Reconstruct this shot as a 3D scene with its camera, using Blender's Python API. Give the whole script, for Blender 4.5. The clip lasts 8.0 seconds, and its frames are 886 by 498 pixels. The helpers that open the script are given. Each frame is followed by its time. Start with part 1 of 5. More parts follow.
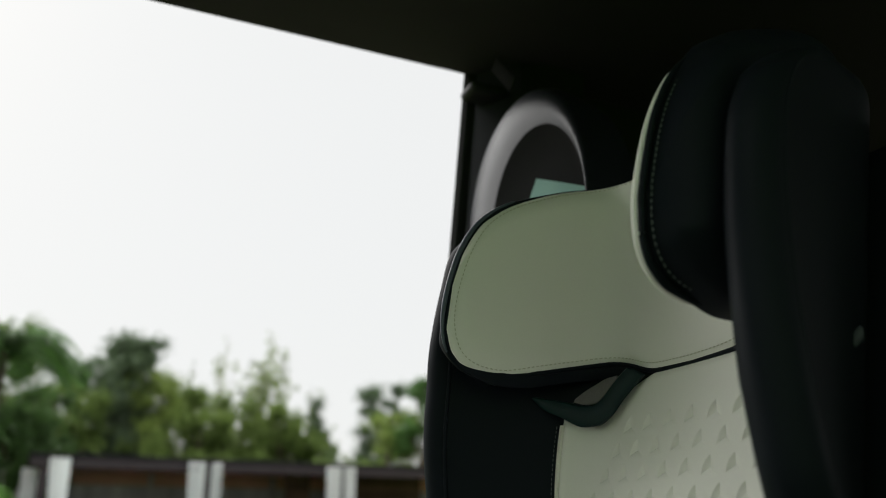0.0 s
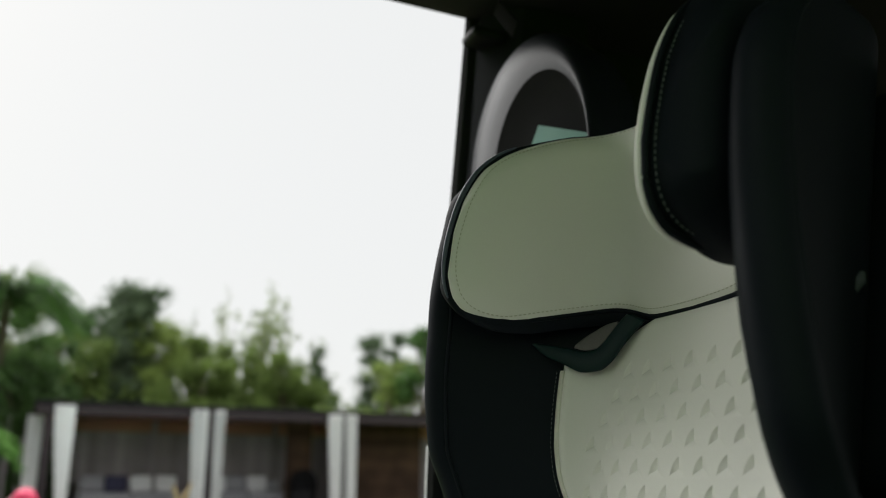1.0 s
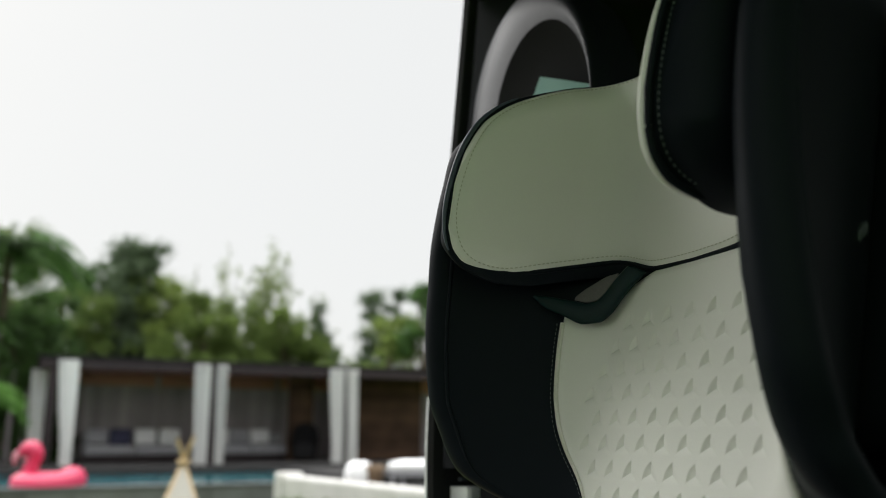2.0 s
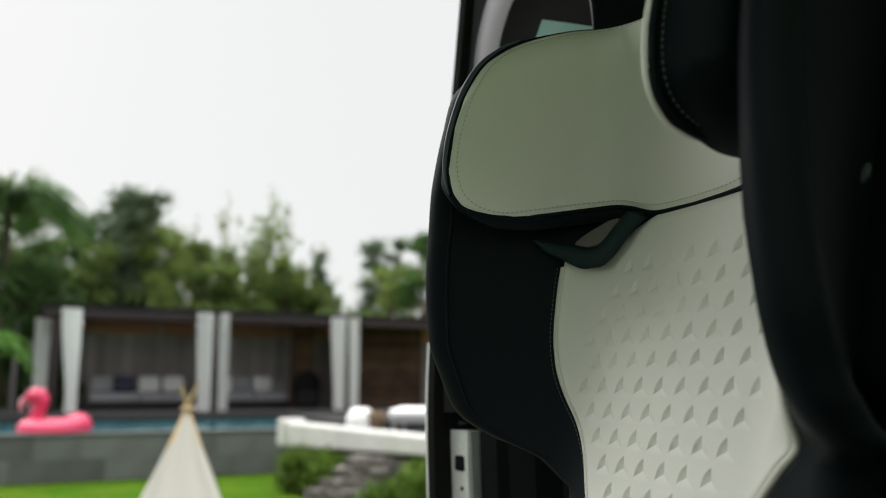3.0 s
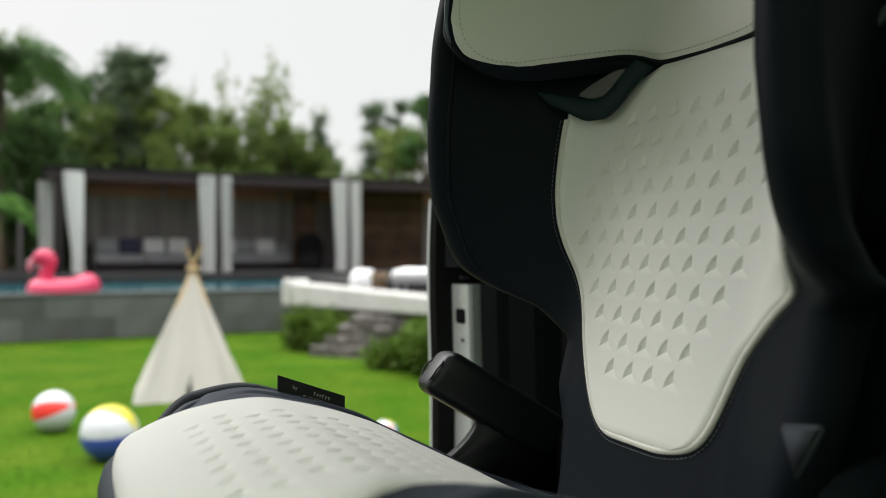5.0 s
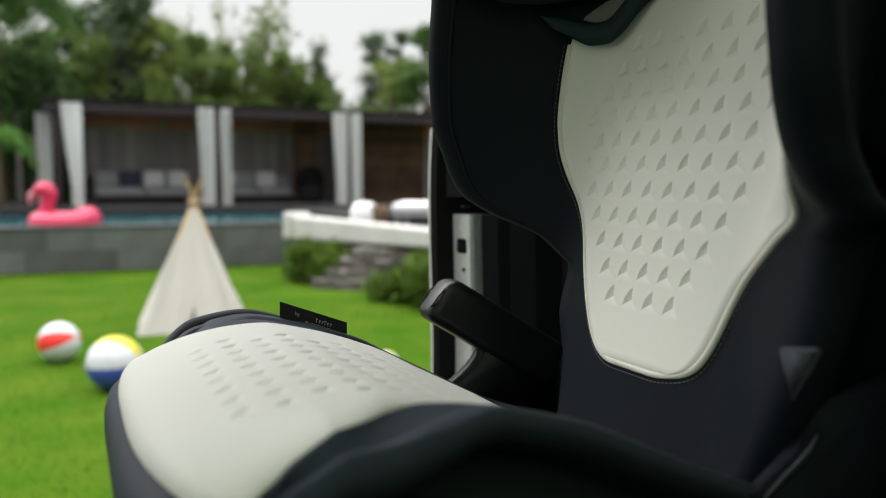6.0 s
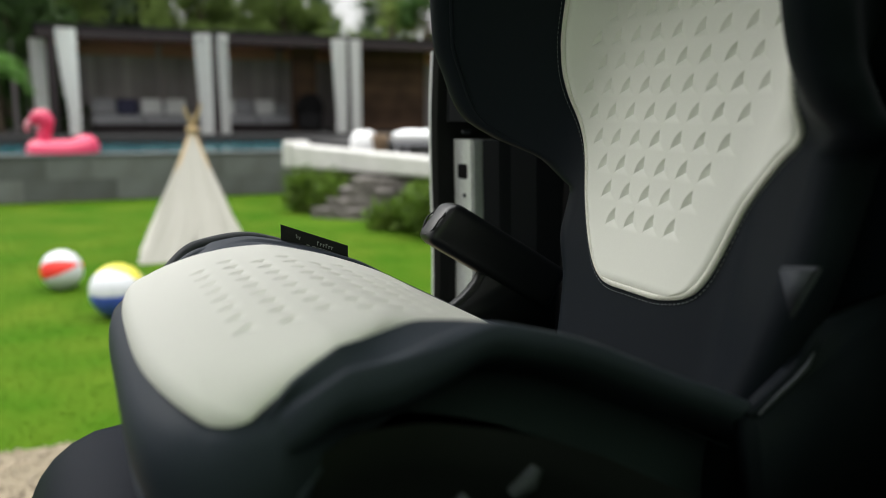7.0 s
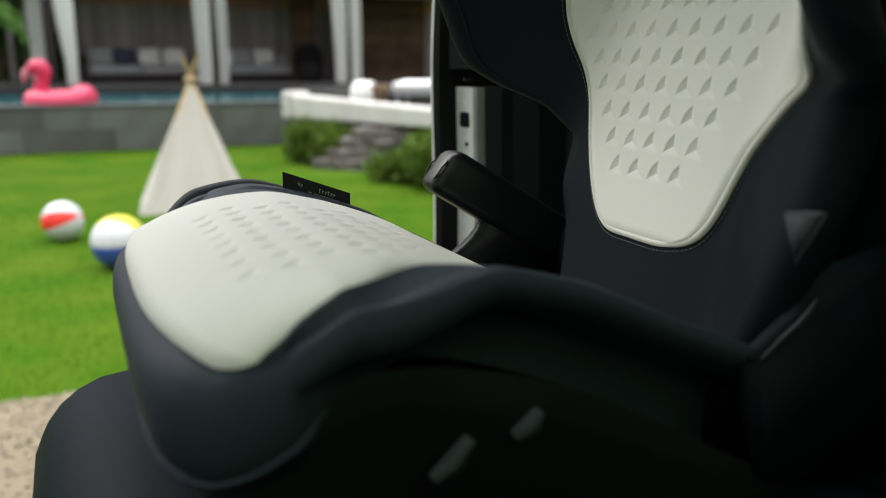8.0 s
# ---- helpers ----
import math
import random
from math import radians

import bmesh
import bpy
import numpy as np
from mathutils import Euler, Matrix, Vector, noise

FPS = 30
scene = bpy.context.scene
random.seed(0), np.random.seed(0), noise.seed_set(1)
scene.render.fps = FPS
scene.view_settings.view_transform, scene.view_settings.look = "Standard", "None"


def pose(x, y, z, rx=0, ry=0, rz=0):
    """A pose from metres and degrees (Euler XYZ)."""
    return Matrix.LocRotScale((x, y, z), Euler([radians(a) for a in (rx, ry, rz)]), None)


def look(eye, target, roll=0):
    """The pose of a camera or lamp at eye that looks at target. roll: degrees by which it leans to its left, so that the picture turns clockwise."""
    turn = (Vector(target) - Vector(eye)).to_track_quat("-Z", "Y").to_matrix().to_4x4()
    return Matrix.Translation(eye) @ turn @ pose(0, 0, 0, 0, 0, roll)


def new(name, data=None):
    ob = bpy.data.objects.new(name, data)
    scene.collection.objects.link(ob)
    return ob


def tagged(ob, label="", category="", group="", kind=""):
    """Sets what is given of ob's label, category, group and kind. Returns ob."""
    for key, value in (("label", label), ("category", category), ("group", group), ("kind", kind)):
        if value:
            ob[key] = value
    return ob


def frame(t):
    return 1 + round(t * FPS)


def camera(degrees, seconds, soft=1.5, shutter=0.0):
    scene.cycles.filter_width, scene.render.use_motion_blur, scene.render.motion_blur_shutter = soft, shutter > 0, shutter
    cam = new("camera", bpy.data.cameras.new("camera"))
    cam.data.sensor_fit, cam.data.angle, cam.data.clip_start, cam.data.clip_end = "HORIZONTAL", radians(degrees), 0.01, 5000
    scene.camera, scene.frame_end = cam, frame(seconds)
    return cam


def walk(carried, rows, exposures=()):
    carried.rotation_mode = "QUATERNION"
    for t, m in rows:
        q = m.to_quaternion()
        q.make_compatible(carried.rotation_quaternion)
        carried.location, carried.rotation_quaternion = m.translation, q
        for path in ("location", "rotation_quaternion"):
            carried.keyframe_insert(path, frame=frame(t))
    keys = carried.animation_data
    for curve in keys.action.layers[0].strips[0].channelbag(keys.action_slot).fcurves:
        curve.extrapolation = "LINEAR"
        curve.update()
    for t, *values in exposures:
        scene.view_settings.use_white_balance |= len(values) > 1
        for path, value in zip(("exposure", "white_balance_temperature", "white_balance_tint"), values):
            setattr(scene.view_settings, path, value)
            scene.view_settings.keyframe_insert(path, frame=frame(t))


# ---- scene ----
# Inside a van: a child booster seat on the rear bench, the far side door open onto a garden.
EYE = 1.35
cam = camera(55.7, 8.0, soft=0.9)
# a real lens: the booster is sharp, the garden soft
cam.data.dof.use_dof = True
cam.data.dof.focus_distance = 0.79
cam.data.dof.aperture_fstop = 3.9
cam.data.dof.aperture_blades = 0

# seconds, right, ahead, up (metres from the first stand), yaw, pitch, roll (degrees)
PATH = [
    (0.0, 0.0000, 0.0000, 0.0000, 0.00, 18.93, -0.03),
    (0.5, -0.0004, 0.0019, -0.0016, 0.01, 17.11, 0.02),
    (1.0, -0.0008, 0.0037, -0.0031, 0.03, 15.53, 0.04),
    (1.5, -0.0009, 0.0053, -0.0047, 0.04, 14.04, 0.05),
    (1.7, -0.0009, 0.0060, -0.0054, 0.05, 13.42, 0.06),
    (2.8, -0.0007, 0.0093, -0.0104, 0.09, 9.93, 0.10),
    (3.0, -0.0007, 0.0098, -0.0113, 0.10, 9.09, 0.11),
    (3.5, -0.0008, 0.0110, -0.0136, 0.12, 6.76, 0.14),
    (4.0, -0.0009, 0.0122, -0.0163, 0.13, 4.74, 0.14),
    (4.5, -0.0010, 0.0133, -0.0188, 0.14, 2.34, 0.15),
    (4.7, -0.0010, 0.0136, -0.0200, 0.15, 1.31, 0.16),
    (5.8, -0.0012, 0.0150, -0.0266, 0.20, -3.92, 0.24),
    (6.0, -0.0013, 0.0152, -0.0278, 0.21, -4.75, 0.25),
    (6.5, -0.0016, 0.0156, -0.0310, 0.21, -7.19, 0.31),
    (7.0, -0.0018, 0.0158, -0.0342, 0.21, -9.55, 0.33),
    (7.5, -0.0026, 0.0160, -0.0368, 0.24, -11.81, 0.33),
    (8.0, -0.0036, 0.0165, -0.0385, 0.24, -12.84, 0.34),
]
walk(cam, [(t, pose(x, y, EYE + z, 90 + pitch, 0, yaw) @ pose(0, 0, 0, 0, 0, roll)) for t, x, y, z, yaw, pitch, roll in PATH])

# ---- light: a bright overcast day ----
SUN_TURN, SUN_UP = 304.5, 40   # the bright part of the cloud lies over the open door
world = bpy.data.worlds.new("overcast_sky")
scene.world = world
world.use_nodes = True
nt = world.node_tree
sky = nt.nodes.new("ShaderNodeTexSky")
sky.sky_type, sky.sun_disc = "NISHITA", False
sky.sun_elevation, sky.sun_rotation = radians(SUN_UP), radians(SUN_TURN)
sky.dust_density, sky.air_density = 4.0, 1.0
soft_sky = nt.nodes.new("ShaderNodeMix")
soft_sky.data_type = "RGBA"
soft_sky.inputs[0].default_value = 0.94
back = nt.nodes["Background"]
back.inputs[1].default_value = 0.15
# cloud layer: even towards the horizon, brightest overhead
place = nt.nodes.new("ShaderNodeTexCoord")
height = nt.nodes.new("ShaderNodeSeparateXYZ")
cloud = nt.nodes.new("ShaderNodeValToRGB")
cloud.color_ramp.interpolation = "EASE"
cloud.color_ramp.elements[0].position, cloud.color_ramp.elements[0].color = 0.54, (0.180, 0.182, 0.180, 1)
cloud.color_ramp.elements[1].position, cloud.color_ramp.elements[1].color = 0.82, (1.0, 1.0, 0.99, 1)
bright = nt.nodes.new("ShaderNodeVectorMath")
bright.operation = "SCALE"
bright.inputs[3].default_value = 33.0
nt.links.new(place.outputs["Generated"], height.inputs[0])
nt.links.new(height.outputs[2], cloud.inputs[0])
nt.links.new(cloud.outputs[0], bright.inputs[0])
nt.links.new(bright.outputs[0], soft_sky.inputs[7])
nt.links.new(sky.outputs[0], soft_sky.inputs[6])
nt.links.new(soft_sky.outputs[2], back.inputs[0])

sun_data = bpy.data.lights.new("sun", "SUN")
sun_data.energy, sun_data.angle, sun_data.color = 1.8, radians(34), (1.0, 0.99, 0.975)
sun = new("sun", sun_data)
sun.matrix_world = look((-8.2, 5.65, 8.36), (0, 0, 0))
scene.view_settings.exposure = 0.0


# ---- helpers of this scene ----
def curve(xs, ys):
    """A smooth curve through a few heights, without overshoot."""
    xs, ys = np.asarray(xs, float), np.asarray(ys, float)
    d = np.diff(ys) / np.diff(xs)
    m = np.r_[d[0], np.where(d[1:] * d[:-1] > 0, 2 * d[1:] * d[:-1] / (d[1:] + d[:-1] + 1e-12), 0), d[-1]]

    def at(x):
        x = np.clip(np.asarray(x, float), xs[0], xs[-1])
        k = np.clip(np.searchsorted(xs, x) - 1, 0, len(xs) - 2)
        h = xs[k + 1] - xs[k]
        s = (x - xs[k]) / h
        return ((1 + 2 * s) * (1 - s) ** 2 * ys[k] + s * (1 - s) ** 2 * h * m[k]
                + s * s * (3 - 2 * s) * ys[k + 1] + s * s * (s - 1) * h * m[k + 1])
    return at


ORIGIN = {}
SEAT = pose(0.165, 0.725, EYE, 0, 0, 114)   # x: across the van to the far door, y: forward, z: up from the eye's height


def thing(name, place, label, category, group="", kind="", local=True):
    """An Empty at the thing's base; parts are built in the van's frame (local) or in the world."""
    ob = new(name)
    frame_m = SEAT if local else Matrix.Identity(4)
    ob.matrix_world = frame_m @ Matrix.Translation(place)
    ob.empty_display_size = 0.05
    ORIGIN[ob] = Matrix.Translation(-Vector(place))
    return tagged(ob, label, category, group, kind)


def finish(me, name, material, parent, label, smooth):
    me.materials.append(material)
    if smooth:
        me.polygons.foreach_set("use_smooth", [True] * len(me.polygons))
    ob = new(name, me)
    if parent is not None:
        ob.parent = parent
        ORIGIN[ob] = ORIGIN[parent]
    if label:
        tagged(ob, label)
    return ob


def part(name, bm, material, parent, label="", smooth=True):
    me = bpy.data.meshes.new(name)
    if parent is not None:
        bm.transform(ORIGIN[parent])
    bmesh.ops.recalc_face_normals(bm, faces=bm.faces)
    bm.to_mesh(me)
    bm.free()
    return finish(me, name, material, parent, label, smooth)


def part_np(name, verts, faces, material, parent, label="", smooth=True):
    me = bpy.data.meshes.new(name)
    verts = np.asarray(verts, float)
    if parent is not None:
        verts = verts + np.array(ORIGIN[parent].translation)
    me.from_pydata(verts.tolist(), [], [tuple(f) for f in np.asarray(faces).tolist()])
    me.update()
    return finish(me, name, material, parent, label, smooth)


def structure(name, bm, material, label, category, local=False, smooth=False):
    if local:
        bm.transform(SEAT)
    ob = part(name, bm, material, None, "", smooth)
    return tagged(ob, label, category, "", "structure")


def grid_faces(n, m, loop_n=False, loop_m=False):
    """Quads of a grid of n by m points, point (i, j) at i * m + j."""
    i = np.arange(n if loop_n else n - 1)[:, None]
    j = np.arange(m if loop_m else m - 1)[None, :]
    i2, j2 = (i + 1) % n, (j + 1) % m
    return np.stack([i * m + j, i2 * m + j, i2 * m + j2, i * m + j2], -1).reshape(-1, 4)


def box(lo, hi, bevel=0.0, bm=None, m=None, segments=2):
    own = bmesh.new()
    bmesh.ops.create_cube(own, size=1)
    size = [b - a for a, b in zip(lo, hi)]
    for v in own.verts:
        v.co = Vector([a + (c + 0.5) * s for a, c, s in zip(lo, v.co, size)])
    if bevel:
        bmesh.ops.bevel(own, geom=list(own.edges), offset=min(bevel, 0.49 * min(size)), segments=segments, profile=0.5, affect="EDGES")
    if m is not None:
        own.transform(m)
    if bm is None:
        return own
    me = bpy.data.meshes.new("join")
    own.to_mesh(me)
    own.free()
    bm.from_mesh(me)
    bpy.data.meshes.remove(me)
    return bm


def tube(points, radius, sides=8, closed=False, flat=1.0, up=(0, 0, 1)):
    """Verts and faces of a round or flattened tube along points; radius a number or one per point."""
    p = np.asarray(points, float)
    n = len(p)
    rad = np.broadcast_to(np.asarray(radius, float), (n,))
    if closed:
        t = np.roll(p, -1, 0) - np.roll(p, 1, 0)
    else:
        t = np.gradient(p, axis=0)
    t /= np.linalg.norm(t, axis=1, keepdims=True) + 1e-12
    a = np.cross(t, np.asarray(up, float))
    a /= np.linalg.norm(a, axis=1, keepdims=True) + 1e-12
    b = np.cross(a, t)
    th = np.linspace(0, 2 * np.pi, sides, endpoint=False)
    v = p[:, None] + rad[:, None, None] * (np.cos(th)[None, :, None] * a[:, None] + flat * np.sin(th)[None, :, None] * b[:, None])
    f = grid_faces(n, sides, closed, True)
    return v.reshape(-1, 3), f


def joined(pieces):
    vs, fs, k = [], [], 0
    for v, f in pieces:
        vs.append(np.asarray(v, float))
        fs += (np.asarray(f) + k).tolist()
        k += len(v)
    return np.concatenate(vs), fs


# ---- materials ----
def material(name, color, rough=0.5, second=None, scale=8.0, fine=200.0, bump=0.1, spec=0.5, metal=0.0, mix=0.5, coat=0.0, depth=0.001, island=0.0, grain=0.1, piece=0.0):
    """A surface with broad stains and fine grain: two colours mixed by noise, and a fine relief."""
    m = bpy.data.materials.new(name)
    m.use_nodes = True
    t = m.node_tree
    b = t.nodes["Principled BSDF"]
    geo = t.nodes.new("ShaderNodeTexCoord")
    big = t.nodes.new("ShaderNodeTexNoise")
    big.inputs["Scale"].default_value, big.inputs["Detail"].default_value = scale, 5
    small = t.nodes.new("ShaderNodeTexNoise")
    small.inputs["Scale"].default_value, small.inputs["Detail"].default_value = fine, 3
    t.links.new(geo.outputs["Object"], big.inputs["Vector"])
    t.links.new(geo.outputs["Object"], small.inputs["Vector"])
    ramp = t.nodes.new("ShaderNodeMapRange")
    ramp.inputs[1].default_value, ramp.inputs[2].default_value = 0.3, 0.7
    ramp.inputs[3].default_value, ramp.inputs[4].default_value = 0.0, mix
    t.links.new(big.outputs[0], ramp.inputs[0])
    mixer = t.nodes.new("ShaderNodeMix")
    mixer.data_type = "RGBA"
    second = second or tuple(c * 0.8 for c in color)
    mixer.inputs[6].default_value, mixer.inputs[7].default_value = (*color, 1), (*second, 1)
    t.links.new(ramp.outputs[0], mixer.inputs[0])
    shade = t.nodes.new("ShaderNodeMapRange")
    shade.inputs[1].default_value, shade.inputs[2].default_value = 0.25, 0.75
    shade.inputs[3].default_value, shade.inputs[4].default_value = 1 - grain, 1 + grain
    t.links.new(small.outputs[0], shade.inputs[0])
    tint = t.nodes.new("ShaderNodeVectorMath")
    tint.operation = "SCALE"
    t.links.new(mixer.outputs[2], tint.inputs[0])
    t.links.new(shade.outputs[0], tint.inputs[3])
    out = tint.outputs[0]
    if island:
        g = t.nodes.new("ShaderNodeNewGeometry")
        r = t.nodes.new("ShaderNodeMapRange")
        r.inputs[3].default_value, r.inputs[4].default_value = 1 - island, 1 + island
        t.links.new(g.outputs["Random Per Island"], r.inputs[0])
        s2 = t.nodes.new("ShaderNodeVectorMath")
        s2.operation = "SCALE"
        t.links.new(out, s2.inputs[0])
        t.links.new(r.outputs[0], s2.inputs[3])
        out = s2.outputs[0]
    if piece:
        g = t.nodes.new("ShaderNodeObjectInfo")
        r = t.nodes.new("ShaderNodeMapRange")
        r.inputs[3].default_value, r.inputs[4].default_value = 1 - piece, 1 + piece
        t.links.new(g.outputs["Random"], r.inputs[0])
        s3 = t.nodes.new("ShaderNodeVectorMath")
        s3.operation = "SCALE"
        t.links.new(out, s3.inputs[0])
        t.links.new(r.outputs[0], s3.inputs[3])
        out = s3.outputs[0]
    t.links.new(out, b.inputs["Base Color"])
    rr = t.nodes.new("ShaderNodeMapRange")
    rr.inputs[3].default_value, rr.inputs[4].default_value = max(0.02, rough - 0.07), min(1, rough + 0.07)
    t.links.new(big.outputs[0], rr.inputs[0])
    t.links.new(rr.outputs[0], b.inputs["Roughness"])
    b.inputs["Metallic"].default_value = metal
    b.inputs["Specular IOR Level"].default_value = spec
    b.inputs["Coat Weight"].default_value = coat
    if bump:
        bp_ = t.nodes.new("ShaderNodeBump")
        bp_.inputs["Strength"].default_value, bp_.inputs["Distance"].default_value = bump, depth
        t.links.new(small.outputs[0], bp_.inputs["Height"])
        t.links.new(bp_.outputs[0], b.inputs["Normal"])
    return m


CREAM = material("cream_leatherette", (0.76, 0.758, 0.712), 0.55, (0.73, 0.728, 0.682), 6, 900, 0.08, spec=0.3, depth=0.0004, grain=0.02)
CREAM_TRIM = material("cream_piping", (0.70, 0.69, 0.62), 0.5, None, 20, 900, 0.2, depth=0.0004)
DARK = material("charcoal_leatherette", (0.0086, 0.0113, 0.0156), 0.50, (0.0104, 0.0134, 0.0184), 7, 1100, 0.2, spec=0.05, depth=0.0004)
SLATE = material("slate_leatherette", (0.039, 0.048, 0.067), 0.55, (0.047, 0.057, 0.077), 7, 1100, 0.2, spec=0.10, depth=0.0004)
FABRIC = material("dark_knit", (0.030, 0.034, 0.043), 0.8, (0.038, 0.042, 0.052), 10, 1500, 0.5, depth=0.0005)
SEAM = material("tan_thread", (0.52, 0.515, 0.42), 0.7, None, 40, 1500, 0.2)
STITCH = material("grey_thread", (0.16, 0.175, 0.18), 0.7, None, 40, 1500, 0.2)
PLASTIC = material("black_plastic", (0.012, 0.013, 0.015), 0.46, (0.015, 0.016, 0.018), 12, 700, 0.2, spec=0.25, depth=0.0004)
SOFT_PLASTIC = material("satin_black_plastic", (0.010, 0.011, 0.013), 0.40, (0.013, 0.014, 0.016), 12, 700, 0.15, spec=0.35, depth=0.0003)
TEAL = material("teal_plastic", (0.0015, 0.0165, 0.0170), 0.5, (0.0015, 0.0130, 0.0140), 12, 500, 0.1, spec=0.25)
SLOT = material("pale_grey_plastic", (0.105, 0.098, 0.098), 0.6, (0.09, 0.084, 0.084), 12, 500, 0.1)
PALE_TEAL = material("pale_teal_fabric", (0.15, 0.31, 0.28), 0.8, (0.13, 0.27, 0.25), 20, 600, 0.2)
GREY_PLASTIC = material("grey_plastic", (0.050, 0.056, 0.068), 0.6, (0.065, 0.07, 0.085), 12, 500, 0.1, spec=0.15)
LABEL = material("woven_label", (0.006, 0.006, 0.007), 0.7, (0.009, 0.009, 0.01), 30, 1500, 0.3)
LABEL_PRINT = material("label_print", (0.45, 0.45, 0.46), 0.6, None, 30, 900, 0.1)
VAN_LEATHER = material("van_leather", (0.0066, 0.0096, 0.0172), 0.55, (0.0080, 0.0115, 0.0200), 5, 600, 0.3, spec=0.05, depth=0.0006)
HEADLINER = material("black_headliner", (0.0105, 0.0098, 0.0165), 0.95, (0.0130, 0.0122, 0.0195), 6, 900, 0.4)
TRIM = material("dark_trim", (0.012, 0.0138, 0.0185), 0.6, (0.015, 0.017, 0.022), 9, 500, 0.2, spec=0.25)
PAINT = material("white_car_paint", (0.70, 0.72, 0.73), 0.3, (0.66, 0.68, 0.70), 3, 200, 0.0, coat=0.4)
# pane tint chosen to turn the light on the headrest lining green
TINTED = bpy.data.materials.new("tinted_glass")
TINTED.use_nodes = True
gt = TINTED.node_tree
clear, shine, both = gt.nodes.new("ShaderNodeBsdfTransparent"), gt.nodes.new("ShaderNodeBsdfGlossy"), gt.nodes.new("ShaderNodeMixShader")
clear.inputs[0].default_value = (0.85, 0.99, 0.73, 1)
shine.inputs["Roughness"].default_value = 0.02
both.inputs[0].default_value = 0.06
gt.links.new(clear.outputs[0], both.inputs[1])
gt.links.new(shine.outputs[0], both.inputs[2])
gt.links.new(both.outputs[0], gt.nodes["Material Output"].inputs[0])
RUBBER = material("door_rubber", (0.008, 0.008, 0.009), 0.7, None, 10, 500, 0.2)
CARPET = material("black_carpet", (0.014, 0.014, 0.015), 0.97, (0.019, 0.019, 0.020), 12, 700, 0.8, spec=0.04)

LAWN = material("lawn", (0.028, 0.086, 0.0025), 0.95, (0.076, 0.118, 0.010), 1.6, 60, 0.3, spec=0.03, mix=0.75, depth=0.01, grain=0.25)
BLADES = material("grass_blades", (0.030, 0.094, 0.0025), 0.85, (0.080, 0.122, 0.010), 1.6, 30, 0.0, spec=0.03, mix=0.75, island=0.18)
GRAVEL = material("gravel", (0.205, 0.170, 0.112), 0.95, (0.140, 0.116, 0.078), 5, 90, 0.9, depth=0.01)
PEBBLE = material("pebble", (0.24, 0.20, 0.14), 0.9, (0.16, 0.132, 0.095), 3, 40, 0.3, island=0.3)
STONE = material("pool_wall_stone", (0.118, 0.128, 0.124), 0.85, (0.068, 0.068, 0.060), 1.7, 14, 0.6, spec=0.2, depth=0.01, mix=0.9, piece=0.28)
COPING = material("grey_coping", (0.070, 0.078, 0.077), 0.85, None, 4, 40, 0.3)
STEP_STONE = material("dark_step_stone", (0.145, 0.130, 0.118), 0.9, (0.050, 0.045, 0.041), 5, 30, 0.6, depth=0.01, mix=0.9)
WHITE_WALL = material("white_plaster", (0.52, 0.51, 0.49), 0.85, (0.36, 0.355, 0.335), 3.5, 60, 0.3, depth=0.004)
WATER = material("pool_water", (0.009, 0.080, 0.100), 0.08, (0.015, 0.105, 0.12), 1.2, 6, 0.25, depth=0.03)
DARK_WOOD = material("dark_wood", (0.036, 0.029, 0.031), 0.85, (0.048, 0.039, 0.040), 3, 40, 0.3, spec=0.08, depth=0.003, island=0.2)
# paler grey that stands for sky light on the head wing's edge
LIT_EDGE = material("lit_edge_grey", (0.070, 0.086, 0.128), 0.4, (0.062, 0.078, 0.116), 9, 500, 0.1, spec=0.4)
PAD = material("grey_van_leather", (0.011, 0.0135, 0.019), 0.45, (0.014, 0.017, 0.023), 6, 600, 0.2, spec=0.18)
BOARD = material("weathered_board", (0.30, 0.27, 0.28), 0.8, (0.40, 0.355, 0.36), 3, 40, 0.3, spec=0.2, depth=0.003, piece=0.22)
BROWN_WOOD = material("brown_wood", (0.46, 0.215, 0.150), 0.7, (0.36, 0.17, 0.12), 3, 40, 0.3, depth=0.003, island=0.2)
DARK_PANEL = material("brown_panel", (0.100, 0.060, 0.038), 0.7, (0.050, 0.031, 0.022), 2.2, 40, 0.3, spec=0.1, depth=0.003, mix=0.9, piece=0.3)
ROOFING = material("dark_roof", (0.012, 0.012, 0.013), 0.95, (0.018, 0.017, 0.017), 2, 30, 0.4, spec=0.05, depth=0.005)
POT = material("brown_clay", (0.16, 0.105, 0.060), 0.8, (0.10, 0.065, 0.04), 6, 60, 0.3)
WICKER = material("black_wicker", (0.010, 0.010, 0.011), 0.8, (0.016, 0.015, 0.015), 9, 90, 0.6, spec=0.1, depth=0.004)
CURTAIN = material("white_curtain", (0.78, 0.785, 0.77), 0.9, (0.70, 0.705, 0.695), 3, 90, 0.2)
SOFA = material("grey_sofa", (0.36, 0.36, 0.38), 0.9, (0.29, 0.29, 0.31), 4, 120, 0.3)
PILLOW = material("white_pillow", (0.80, 0.80, 0.80), 0.9, (0.72, 0.72, 0.73), 5, 120, 0.2)
BLUE_PILLOW = material("navy_pillow", (0.06, 0.06, 0.11), 0.9, (0.045, 0.045, 0.09), 5, 120, 0.2)
DECK = material("terrace_stone", (0.036, 0.035, 0.035), 0.9, (0.026, 0.026, 0.026), 2, 40, 0.3, spec=0.1)
CANVAS = material("cream_canvas", (0.435, 0.415, 0.380), 0.9, (0.385, 0.365, 0.33), 3, 160, 0.3, depth=0.002)
POLE = material("pine_pole", (0.52, 0.38, 0.22), 0.7, (0.42, 0.30, 0.17), 9, 80, 0.2)
